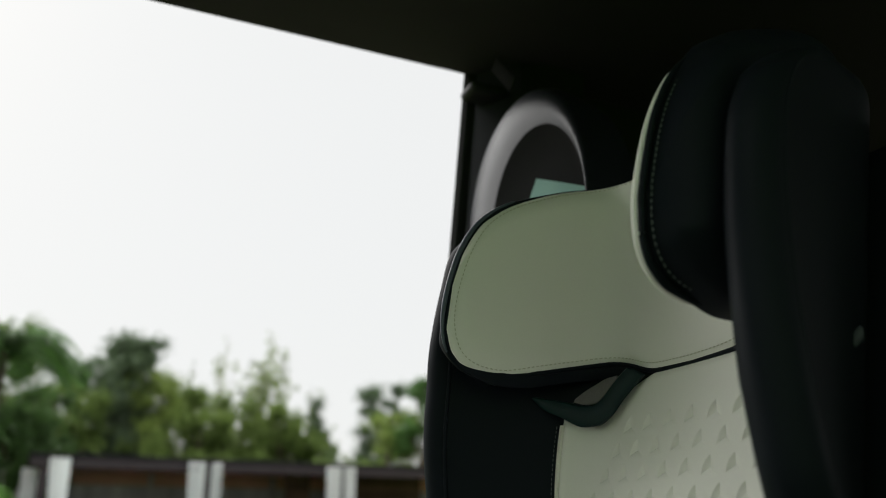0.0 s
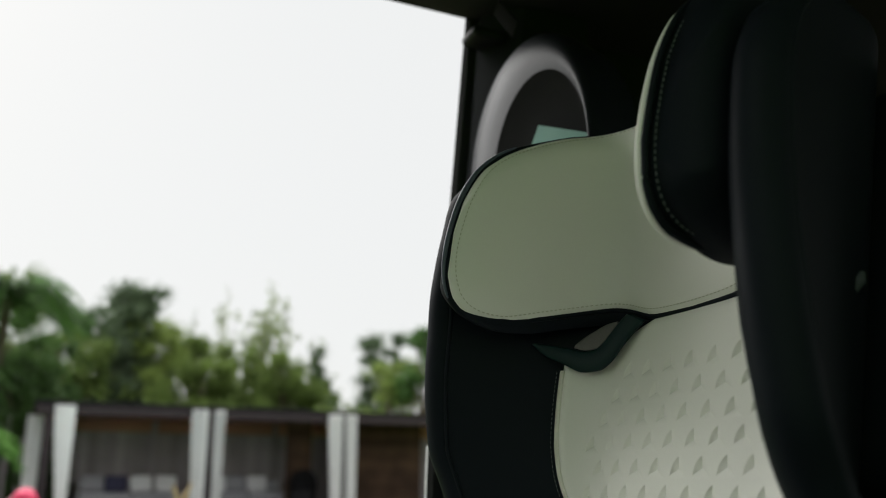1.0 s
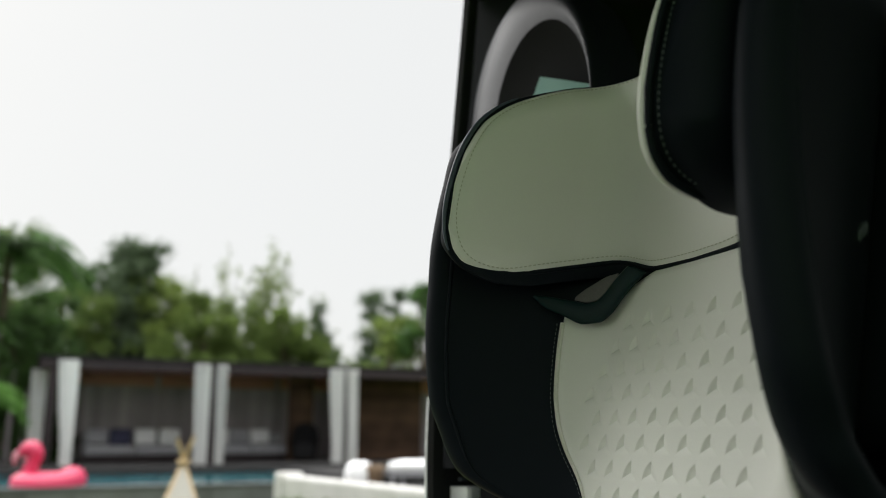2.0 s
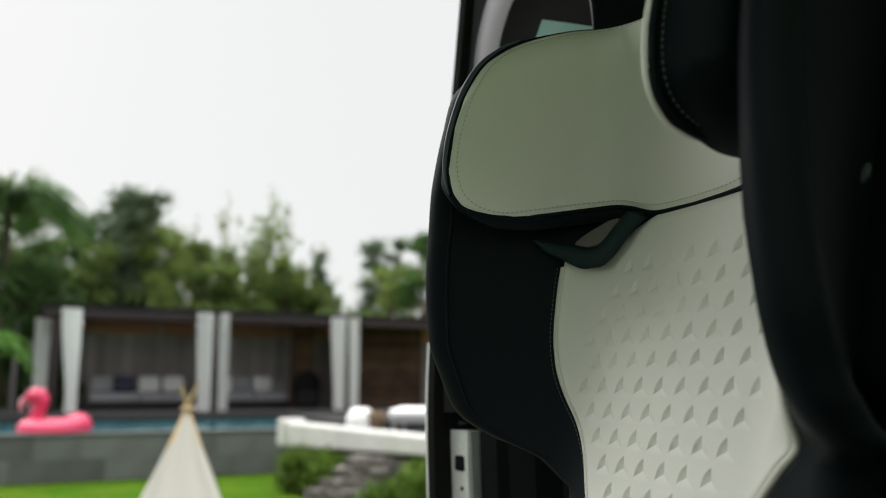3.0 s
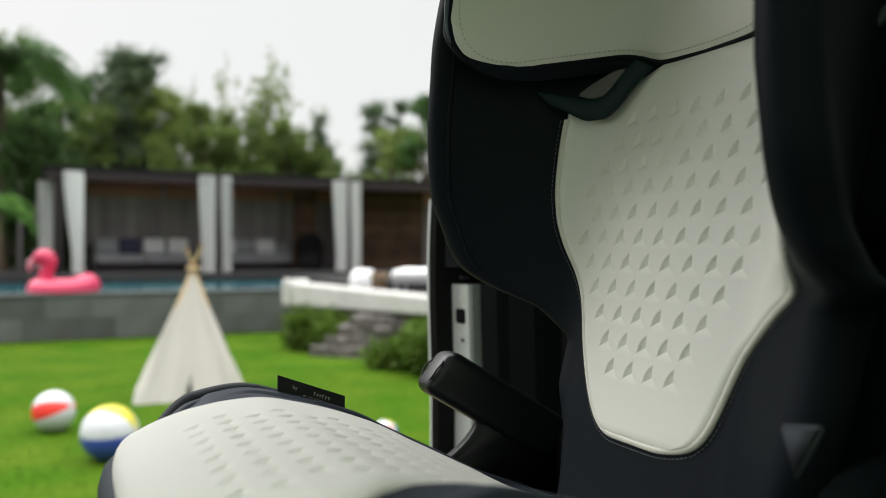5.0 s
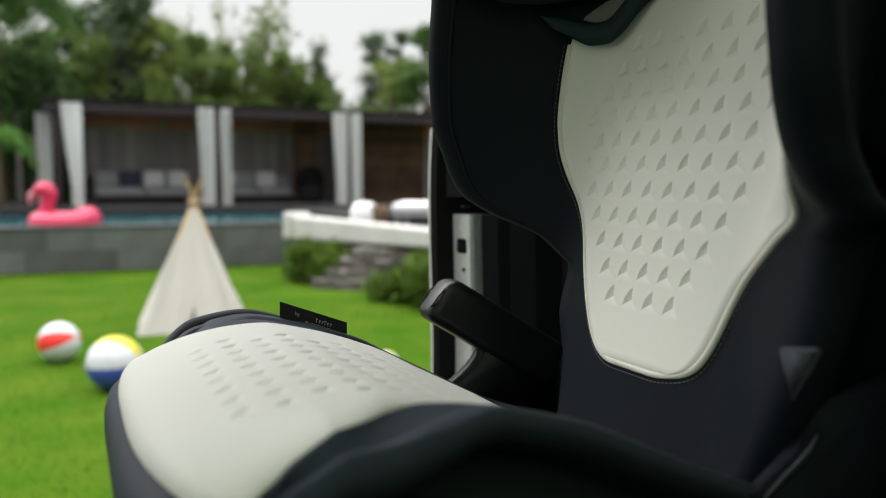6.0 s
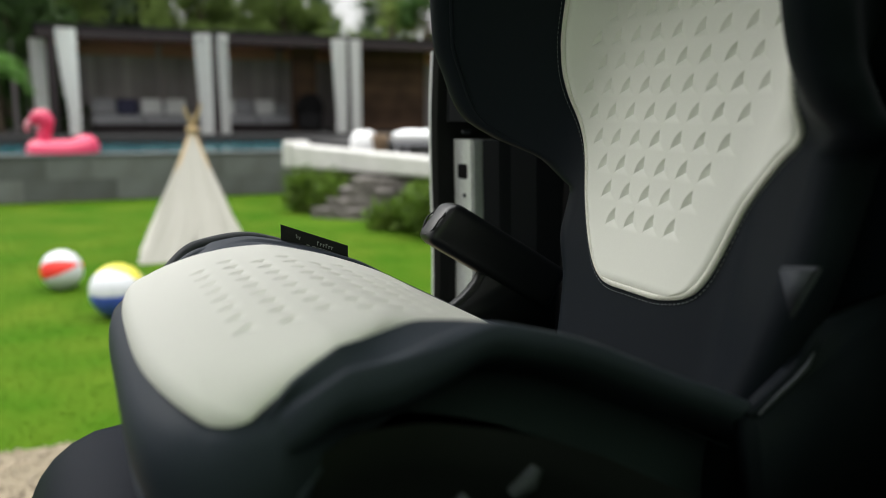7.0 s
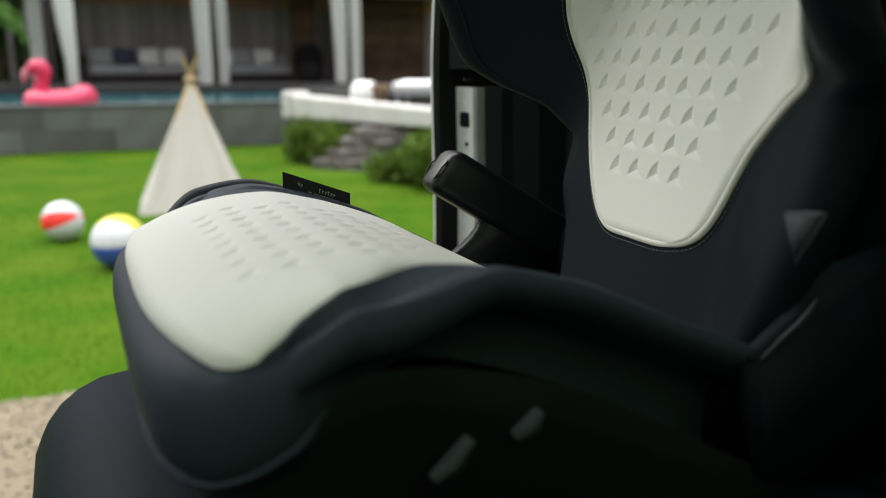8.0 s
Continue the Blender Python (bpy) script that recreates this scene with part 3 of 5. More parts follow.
nt_ = 360
th = np.linspace(0, 2 * np.pi, nt_, endpoint=False)
ou, ov = cushion_outline(th)
profile = [(0.0, -0.008), (0.4, -0.008), (0.58, -0.008), (0.64, -0.0078), (0.70, -0.0079), (0.76, -0.0079), (0.79, -0.0079), (0.80, -0.0079), (0.81, -0.0065), (0.82, -0.005), (0.83, -0.0035), (0.84, -0.002), (0.849, -0.0005), (0.858, 0.001), (0.867, 0.002), (0.875, 0.003), (0.884, 0.0035), (0.893, 0.004), (0.902, 0.0045), (0.91, 0.005),
           (0.918, 0.0045), (0.926, 0.0038), (0.934, 0.003), (0.942, 0.002), (0.950, 0.0005), (0.957, -0.001), (0.97, -0.006), (0.988, -0.014), (0.998, -0.026), (1.0, -0.040), (0.994, -0.056), (0.98, -0.069), (0.962, -0.077), (0.945, -0.081), (0.93, -0.080)]
near_seat = curve((0.0, 0.20, 0.25, 0.276, 0.30, 0.32, 0.335, 0.35, 0.365, 0.376, 0.39, 0.405), (0.145, 0.156, 0.165, 0.177, 0.193, 0.2015, 0.2040, 0.2045, 0.2050, 0.2055, 0.2030, 0.195))
near_roll = curve((-0.03, 0.058, 0.123, 0.164, 0.191, 0.2225, 0.24, 0.256, 0.272, 0.284, 0.297, 0.308, 0.32, 0.332, 0.348, 0.37, 0.39), (0.0325, 0.0300, 0.0230, 0.0200, 0.0175, 0.0146, 0.0134, 0.0115, 0.0086, 0.0063, 0.0040, 0.0026, 0.0014, 0.0012, 0.0014, 0.0018, 0.0010))
near_side, ahead_, far_ = np.clip(-np.cos(th) / 0.3, 0, 1), np.clip((np.sin(th) - 0.30) / 0.3, 0, 1), np.clip(np.cos(th) / 0.3, 0, 1)
deep = 0.72 + 0.11 * np.clip((np.abs(ou) - 0.09) / 0.10, 0, 1) * np.clip((ov - 0.29) / 0.09, 0, 1)
near_low = near_side * np.clip((0.385 - ov) / 0.04, 0, 1)
rows, turned = [], False
for sc, dz in profile:
    u, vv = ou * sc, 0.18 + (ov - 0.18) * sc
    turned = turned or sc > 0.96
    base = cushion_top(ou * 0.96, 0.18 + (ov - 0.18) * 0.96) if turned else cushion_top(u, vv)
    lift_ = dz * (deep if dz < -0.01 else 1)
    if 0.8 < sc < 0.96 and not turned:
        lift_ = np.where(lift_ > 0, lift_ * (1 - 0.8 * far_), lift_) * (1 - ahead_) - 0.004 * ahead_
    if 0.63 < sc < 0.85 and not turned:   # the far rim swells up beside the cream top
        lift_ = lift_ + (-0.002 - lift_) * far_ * (1 - ahead_)
    # the near side stays low under its bolster and tucks in below it
    if not turned:
        lift_ = lift_ * (1 - near_low) - 0.008 * near_low
    elif dz > -0.02:
        lift_ = lift_ - 0.006 * near_low
    tucked = near_side * np.clip((0.36 - ov) / 0.08, 0, 1)
    u = u * (1 - tucked) + np.maximum(u, -(0.150 if dz < -0.005 else 0.170)) * tucked
    rows.append(np.stack([u, vv, base + lift_], -1))
G = np.array(rows)
cushion = part_np("seat_cushion", G.reshape(-1, 3), grid_faces(len(profile), nt_, False, True), SLATE, booster, "slate grey leatherette seat cushion with thick rolled rim")
# near bolster: a narrow fold beside the cream top, a crease, then the thick outer roll, from nothing at the front corner
vs = np.linspace(-0.02, 0.380, 150)
ns, R = near_seat(vs), near_roll(vs)
d = 0.2135 - ns
side = 0.228 * np.sqrt(1 - np.clip((vs - 0.18) / 0.245, 0, 1) ** 4) ** 0.30 + 0.004 - 0.014 * np.clip((vs - 0.345) / 0.030, 0, 1) ** 1.5
ahead = np.clip((vs - 0.235) / 0.085, 0, 1)
ahead = ahead * ahead * (3 - 2 * ahead)
mixed = lambda back, front: back + (front - back) * ahead
top_u = ns + 0.8 * d
fold = np.array([(ns - 0.006, 0 * R - 0.006), (ns, 0 * R + 0.0012), (mixed(ns + 0.20 * d, ns + 0.003), mixed(0.45 * R, R)), (mixed(ns + 0.40 * d, ns + 0.0045), mixed(0.74 * R, R - 0.002)),
                 (mixed(ns + 0.50 * d, side - 0.013), mixed(0.76 * R, R - 0.0095)), (mixed(ns + 0.58 * d, side - 0.0105), mixed(0.9 * R, R - 0.009)), (mixed(top_u, side - 0.006), mixed(R, -0.0050 + 0 * R)), (mixed(top_u + 0.0035, side - 0.003), mixed(R - 0.001, -0.0060 + 0 * R)),
                 (mixed(top_u + 0.006, side - 0.001), mixed(R - 0.005, -0.011 + 0 * R)), (mixed(top_u + 0.006, side), mixed(R - 0.010, -0.018 + 0 * R)), (mixed(top_u + 0.001, side - 0.004), mixed(R - 0.018, -0.028 + 0 * R)),
                 (mixed(top_u - 0.012, side - 0.015), mixed(R - 0.026, -0.037 + 0 * R)), (mixed(top_u - 0.034, side - 0.034), mixed(R - 0.032, -0.042 + 0 * R))])
fold[:, 1] -= 0.014 * np.clip((vs - 0.352) / 0.024, 0, 1) ** 1.5
fold = np.array([[np.interp(np.linspace(0, 12, 57), np.arange(13), fold[:, a, k]) for k in range(150)] for a in (0, 1)])
for _ in range(4):
    fold[:, :, 1:-1] = (fold[:, :, :-2] + 2 * fold[:, :, 1:-1] + fold[:, :, 2:]) / 4
Vb = np.repeat(vs[:, None], 57, 1)
Wb = cushion_top(-np.minimum(fold[0], 0.2135), Vb) + fold[1]
part_np("side_bolster", np.stack([-fold[0], Vb, Wb], -1).reshape(-1, 3), grid_faces(150, 57), SLATE, cushion)
# hem along the lower edge of the cover
v, f = tube(G[-4] - (0, 0, 0.004), 0.0018 - 0.0015 * tucked, 8, closed=True)
part_np("cover_hem", v, f, SLATE, cushion)

# cream top of the cushion
front_v = lambda u: 0.3595 + 0.056 * np.clip(1 - (np.abs(u) / np.where(u < 0, 0.2085, 0.197)) ** 3.0, 0, 1) ** 0.4545
seat_half = curve((0.0, 0.25, 0.30, 0.335, 0.36, 0.385, 0.40), (0.128, 0.134, 0.132, 0.131, 0.139, 0.157, 0.171))
nu, nv = 360, 400
Pg, Bg = np.meshgrid(np.linspace(-1, 1, nu), np.linspace(0, 1, nv), indexing="ij")
V0 = 0.02 + Bg * 0.385
Ug = Pg * np.where(Pg < 0, near_seat(0.02 + Bg * 0.3545), seat_half(V0))
Vg = 0.02 + Bg * (front_v(Ug) - 0.02)
edge = np.minimum((1 - np.abs(Pg)) * 0.18 / np.where(Pg < 0, 0.020, 0.0045), (1 - Bg) * 0.39 / 0.007)
lift = 0.005 * np.sqrt(np.clip(1 - np.clip(1 - edge, 0, 1) ** 2, 0, 1)) - 0.0015
seat_rows = []
for k in range(12):
    seat_rows.append((0.359 - 0.0224 * k, (-0.134, 0.0466) if k % 2 == 0 else (-0.1435, 0.0629)))
lift = lift - emboss(Ug, Vg, seat_rows, 0.0021, 0.0258, 0.0096)
Wg = cushion_top(Ug, Vg) + lift
seat_panel = part_np("seat_panel", np.stack([Ug, Vg, Wg], -1).reshape(-1, 3), grid_faces(nu, nv), CREAM, booster, "cream leatherette seat top with three-pointed dents")

# rolled edge and ribbed band along the far rim
bend = lambda q: 0.030 * np.clip((q - 0.335) / 0.05, 0, 1) ** 2
vs = np.linspace(0.10, 0.388, 120)
crest = curve((0.10, 0.15, 0.20, 0.26, 0.30, 0.34, 0.365, 0.388), (-0.2325, -0.2060, -0.1790, -0.1620, -0.1560, -0.1605, -0.1770, -0.2020))(vs)
v, f = tube(np.stack([0.194 - bend(vs), vs, crest - 0.009], -1), 0.009, 12)
part_np("rolled_edge", v, f, SLATE, cushion)
vs = np.linspace(0.20, 0.392, 180)
crest = curve((0.20, 0.235, 0.263, 0.30, 0.341, 0.367, 0.392), (-0.1880, -0.1690, -0.1585, -0.1500, -0.1560, -0.1750, -0.2040))(vs)
v, f = tube(np.stack([0.211 - bend(vs), vs, crest - 0.0085], -1), 0.0082 + 0.0005 * (np.arange(180) % 2), 12)
part_np("ribbed_band", v, f, FABRIC, cushion, "ribbed grey fabric band")

# sewn-in label standing on the rim
SLOPE = 0.37
bm = box((0.2030, 0.198, -0.178), (0.2042, 0.264, -0.144))
for vert in bm.verts:
    vert.co.z -= (0.264 - vert.co.y) * SLOPE
label_tag = part("label", bm, LABEL, booster, "black woven label with grey print", smooth=False)
# its print: one small word, and a maker's mark in two rows of plain strokes
word = bpy.data.curves.new("word", "FONT")
word.body, word.size, word.extrude = "by", 0.0052, 0.0002
word_ob = bpy.data.objects.new("word", word)
word_me = bpy.data.meshes.new_from_object(word_ob)
bpy.data.objects.remove(word_ob)
word_me.transform(Matrix(((0, 0, -1, 0.2022), (-1, 0, 0, 0.2500), (-SLOPE, 1, 0, -0.1575), (0, 0, 0, 1))))
word_me.transform(ORIGIN[label_tag])
finish(word_me, "label_word", LABEL_PRINT, label_tag, "", False)
marks = [(0.2290 - 0.0028 * k, 0.0018, 0.0062 - 0.001 * (k in (0, 3)), 0.0092) for k in range(6)]
marks += [(0.2395 - 0.0054 * k, (0.0028, 0.0040, 0.0046, 0.0040, 0.0026)[k], 0.0112, 0.0160) for k in range(5)]
for y1, wd, z0, z1 in marks:
    for q0, q1, r0, r1 in ((0, 0.32, z0, z1), (0.32, 1, z0, z0 + 0.0010)) if wd < 0.003 else ((0, 0.24, z0, z1), (0.24, 0.76, z0, z0 + 0.0010), (0.76, 1, z0, z1)):
        bm = box((0.2020, y1 - wd * q1, -0.144 - r1), (0.2028, y1 - wd * q0, -0.144 - r0))
        for vert in bm.verts:
            vert.co.z -= (0.264 - vert.co.y) * SLOPE
        part("label_mark", bm, LABEL_PRINT, label_tag, smooth=False)

# far armrest: a rounded bar that slopes back into the shell
bm = box((0.222, -0.075, -0.029), (0.262, 0.100, 0.024), 0.011, segments=4)
for vert in bm.verts:
    if vert.co.y > 0.05:
        vert.co.y -= 0.35 * max(0, vert.co.z)
bm.transform(Matrix.Translation((0, 0.004, -0.200)) @ pose(0, 0, 0, 31, 0, 0))
armrest = part("armrest", bm, SOFT_PLASTIC, booster, "black plastic armrest with rounded end")
# oval button and seam on the armrest's end
th_a = np.linspace(0, 2 * np.pi, 40, endpoint=False)
ring = np.stack([0.242 + 0.0155 * np.cos(th_a), 0.0995 - 0.35 * np.clip(0.019 * np.sin(th_a), 0, 1) + 0 * th_a, -0.003 + 0.019 * np.sin(th_a)], -1)
v, f = tube(ring - (0, 0.0006, 0), 0.0009, 6, closed=True, up=(0, 1, 0))
turn_a = np.array((Matrix.Translation((0, 0.004, -0.200)) @ pose(0, 0, 0, 31, 0, 0)))
part_np("end_seam", v @ turn_a[:3, :3].T + turn_a[:3, 3], f, RUBBER, armrest)


def plate(name, ring, u0, u1, bevel, mat):
    """A flat bracket cut to an outline in the side view."""
    bm = bmesh.new()
    lo_ = [bm.verts.new((u0, y, z)) for y, z in ring]
    hi_ = [bm.verts.new((u1, y, z)) for y, z in ring]
    bm.faces.new(lo_)
    bm.faces.new(hi_)
    for k in range(len(ring)):
        bm.faces.new((lo_[k], lo_[(k + 1) % len(ring)], hi_[(k + 1) % len(ring)], hi_[k]))
    bmesh.ops.recalc_face_normals(bm, faces=bm.faces)
    bmesh.ops.bevel(bm, geom=list(bm.edges), offset=bevel, segments=3, affect="EDGES")
    part(name, bm, mat, booster)


plate("armrest_bracket", [(0.105, -0.272), (0.085, -0.256), (0.062, -0.243), (0.045, -0.228), (0.030, -0.205), (-0.01, -0.19), (-0.06, -0.21), (-0.06, -0.335), (0.09, -0.30)], 0.228, 0.250, 0.004, PLASTIC)
# hip plate on the near side, where the second armrest folds up
plate("hip_plate", [(0.0774, -0.219), (0.0707, -0.216), (0.056, -0.2054), (0.043, -0.197), (0.0344, -0.190), (0.0295, -0.182), (0.020, -0.165), (-0.05, -0.15), (-0.06, -0.32), (0.06, -0.30)], -0.216, -0.196, 0.004, DARK)
# the bright highlight on the plate's rim, drawn as a thin grey line
v, f = tube([(-0.2155, q, w) for q, w in ((0.0707, -0.2158), (0.056, -0.2052), (0.043, -0.1968), (0.0344, -0.1898), (0.0295, -0.1818))], (0.0008, 0.0014, 0.0016, 0.0018, 0.0006), 6)
part_np("plate_edge", v, f, GREY_PLASTIC, booster, "grey highlight line along the hip plate's edge")

# hard base shell under the cushion
rows = []
for sc, w in ((0.92, -0.045), (0.93, -0.060), (0.925, -0.070), (0.88, -0.10), (0.84, -0.16), (0.0, -0.16)):
    u, vv = ou * sc, 0.18 + (ov - 0.18) * sc
    low = np.maximum(-0.345, cushion_top(ou * 0.96, 0.18 + (ov - 0.18) * 0.96) + w)
    if w < -0.15:
        low = np.full_like(u, -0.345)
    rows.append(np.stack([u, vv, low], -1))
Gb = np.array(rows)
part_np("base_shell", Gb.reshape(-1, 3), grid_faces(len(rows), nt_, False, True), PLASTIC, booster, "black plastic base shell")

# grey triangular plate low on the near side of the backrest
bm = bmesh.new()
tri = [bm.verts.new((x, y, z)) for y in (0.060, 0.066) for x, z in ((-0.215, -0.125), (-0.246, -0.120), (-0.228, -0.156))]
bm.faces.new(tri[:3])
bm.faces.new(tri[3:])
for k in range(3):
    bm.faces.new((tri[k], tri[(k + 1) % 3], tri[3 + (k + 1) % 3], tri[3 + k]))
bmesh.ops.bevel(bm, geom=list(bm.edges), offset=0.002, segments=2, affect="EDGES")
part("belt_hook", bm, GREY_PLASTIC, booster, "grey plastic belt hook plate")

# small grey mark on the outside of the near wing
v, f = tube([(-0.2045, -0.037, 0.133), (-0.2050, -0.033, 0.127), (-0.2035, -0.029, 0.120)], (0.002, 0.004, 0.002), 8)
part_np("side_clip", v, f, GREY_PLASTIC, booster, "small grey mark on the wing")
# small clips on the near flank of the base
for pts_ in ([(-0.2105, 0.285, -0.253), (-0.2125, 0.275, -0.245), (-0.2115, 0.264, -0.233)], [(-0.2105, 0.237, -0.238), (-0.2125, 0.228, -0.231), (-0.2115, 0.223, -0.224)]):
    v, f = tube(pts_, (0.004, 0.006, 0.004), 8)
    part_np("base_clip", v, f, GREY_PLASTIC, booster, "grey clip on the base")

# ---- the van ----
# roof, floor, closed near side, front and rear; the far side door stands open; unseen window openings are added as fill
# light
ROOF_W, DOOR_U = 0.795, 0.60
# an unseen opening is added in the roof to light the cushion and near wing
bm = box((-0.35, -1.6, ROOF_W), (DOOR_U + 0.02, 2.6, ROOF_W + 0.06), 0.012)
for lo_, hi_ in (((-1.15, -1.6), (-0.75, 2.6)), ((-0.75, -1.6), (-0.35, 0.45)), ((-0.75, 0.87), (-0.35, 2.6))):
    box((*lo_, ROOF_W), (*hi_, ROOF_W + 0.06), bm=bm)
structure("ceiling", bm, HEADLINER, "black fabric headliner of the van roof", "ceiling", local=True)
bm = box((-1.15, -1.6, -0.80), (DOOR_U + 0.05, 2.6, -0.74))
structure("floor", bm, CARPET, "black carpeted van floor", "floor", local=True)
bm = box((-1.05, -1.5, -EYE + 0.012), (DOOR_U - 0.05, 2.5, -0.802), 0.02)
structure("underbody", bm, TRIM, "dark underbody of the van above the gravel", "underbody", local=True)
for k, (v0, v1, w0, w1, what) in enumerate(((-1.6, -1.4, -0.80, ROOF_W + 0.06, "dark rear corner of the van's side"), (-1.4, -0.4, -0.80, 0.36, "dark panel under the added rear side opening"),
                                              (-1.4, -0.4, 0.70, ROOF_W + 0.06, "dark rail above the added rear side opening"), (-0.4, 2.6, 0.76, ROOF_W + 0.06, "dark rail above the added near side pane"),
                                              (-0.4, -0.15, -0.80, 0.76, "dark pillar panel behind the added near side pane"), (-0.15, 2.6, -0.80, 0.02, "dark near door below the added pane"))):
    bm = box((-0.91, v0, w0), (-0.85, v1, w1))
    structure("wall_near_" + str(k + 1), bm, TRIM, what, "wall", local=True)
# unseen pane, added and sized to brighten the far lining
bm = box((-0.883, -0.148, 0.022), (-0.878, 2.598, 0.758))
structure("window_near", bm, TINTED, "unseen green-tinted pane added to light the headrest lining", "window", local=True)
for k, (w0, w1, what) in enumerate(((-0.80, 0.08, "dark tailgate below the rear window"), (0.62, ROOF_W + 0.06, "dark header above the rear window"))):
    bm = box((-1.21, -1.66, w0), (DOOR_U + 0.05, -1.6, w1))
    structure("wall_rear_" + str(k + 1), bm, TRIM, what, "wall", local=True)
# front: bulkhead below and header above the windscreen
bm = box((-1.21, 2.6, -0.80), (DOOR_U + 0.05, 2.66, -0.12))
structure("wall_front", bm, TRIM, "dark dashboard wall below the windscreen", "wall", local=True)
bm = box((-1.21, 2.6, 0.72), (DOOR_U + 0.05, 2.66, ROOF_W + 0.06))
structure("wall_front_header", bm, TRIM, "dark header above the windscreen", "wall", local=True)
# side wall behind the door opening and ahead of it
bm = box((DOOR_U, -1.6, -0.80), (DOOR_U + 0.06, -0.24, ROOF_W + 0.06), 0.01)
structure("wall_far", bm, TRIM, "dark trimmed side wall behind the door opening", "wall", local=True)
# unseen front door and pillar, added to cut the glare on the backrest
bm = box((DOOR_U, 1.052, -0.80), (DOOR_U + 0.06, 2.6, -0.16), 0.01)
structure("wall_far_front", bm, TRIM, "unseen dark front door below an added opening", "wall", local=True)
bm = box((DOOR_U, 0.95, -0.80), (DOOR_U + 0.06, 1.05, ROOF_W), 0.01)
structure("front_pillar", bm, TRIM, "unseen dark pillar added ahead of the door opening", "pillar", local=True)

# rear door pillar: leaning trim above the belt line, painted jamb with the latch hole below
pillar = thing("door_pillar", (0.60, -0.15, -0.74), "van door pillar with black trim and white painted jamb", "door pillar")
ws = np.linspace(-0.74, ROOF_W + 0.02, 60)
lean = curve((-0.74, -0.30, -0.05, 0.10, 0.43, 0.82), (-0.068, -0.070, -0.064, -0.070, -0.102, -0.137))(ws)


def pillar_strip(name, us, vs, mat, label="", w0=-0.8, w1=0.9):
    """An extruded section that follows the pillar's lean."""
    keep = (ws >= w0) & (ws <= w1)
    pts = np.stack([np.stack([0 * ws[keep] + u, lean[keep] + v, ws[keep]], -1) for u, v in zip(us, vs)], 1)
    n, m = pts.shape[:2]
    faces = grid_faces(n, m, False, True).tolist() + [list(range(m))[::-1], [(n - 1) * m + k for k in range(m)]]
    me_v = pts.reshape(-1, 3)
    bm = bmesh.new()
    vv = [bm.verts.new(p) for p in me_v]
    for fc in faces:
        bm.faces.new([vv[k] for k in fc])
    return part(name, bm, mat, pillar, label, smooth=False)


pillar_strip("outer_skin", (0.622, 0.626, 0.632, 0.632, 0.622), (-0.003, -0.002, -0.004, -0.16, -0.16), PAINT, "white painted outer skin", -0.74, 0.06)
pillar_strip("door_seal", (0.606, 0.609, 0.616, 0.6205, 0.6205, 0.606), (-0.024, -0.008, -0.001, -0.004, -0.16, -0.16), RUBBER, "black rubber door seal")
pillar_strip("jamb", (0.5545, 0.5560, 0.5580, 0.5620, 0.604, 0.605, 0.605, 0.5545), (-0.110, -0.056, -0.047, -0.0422, -0.0339, -0.036, -0.16, -0.16), PAINT, "white painted door jamb", -0.74, -0.055)
pillar_strip("pillar_trim", (0.525, 0.535, 0.560, 0.597, 0.6055, 0.6055, 0.525), (-0.115, -0.075, -0.052, -0.022, -0.023, -0.2, -0.2), TRIM, "black plastic pillar trim", -0.06, 0.9)
pillar_strip("lower_trim", (0.510, 0.535, 0.5530, 0.5530, 0.510), (-0.130, -0.076, -0.058, -0.2, -0.2), TRIM, "dark lower trim", -0.74, -0.06)
pillar_strip("pillar_side", (0.48, 0.50, 0.524, 0.524, 0.48), (-0.17, -0.12, -0.09, -0.3, -0.3), TRIM, "dark inner trim", -0.74, 0.16)
# no hole is cut: a solid black block gives the shade inside the slot
bm = box((0.5690, -0.118, -0.1420), (0.5960, -0.1012, -0.1165), 0.006, segments=3)
bm.transform(Matrix.Translation((0.582, -0.1045, 0)) @ pose(0, 0, 0, 0, 0, 11) @ Matrix.Translation((-0.582, 0.1045, 0)))
part("latch_hole", bm, CARPET, pillar, "black block for the shade in the latch slot")
for u, w in ((0.584, -0.070), (0.578, -0.166)):
    bm = box((u - 0.003, -0.118, w - 0.003), (u + 0.003, -0.1025, w + 0.003), 0.0025, segments=3)
    part("bolt", bm, GREY_PLASTIC, pillar)

# van bench under and behind the booster
bench = thing("van_bench", (0, 0.1, -0.74), "dark leather van bench seat under the booster", "van seat")


def pillow_block(lo, hi, r, n=10):
    """A soft block with generous rounded edges."""
    return box(lo, hi, r, segments=6)


bm = pillow_block((-0.30, -0.10, -0.62), (0.29, 0.500, -0.326), 0.085)
part("bench_cushion", bm, VAN_LEATHER, bench, "dark leather bench cushion")
bm = pillow_block((-0.26, -0.10, -0.55), (0.26, 0.04, 0.30), 0.05)
bm.transform(Matrix.Translation((0, -0.17, 0)) @ pose(0, 0, 0, 12, 0, 0))
part("bench_back", bm, VAN_LEATHER, bench, "dark leather bench backrest")
bm = box((-0.29, -0.1, -0.74), (0.26, 0.42, -0.62), 0.02)
part("bench_frame", bm, PLASTIC, bench)
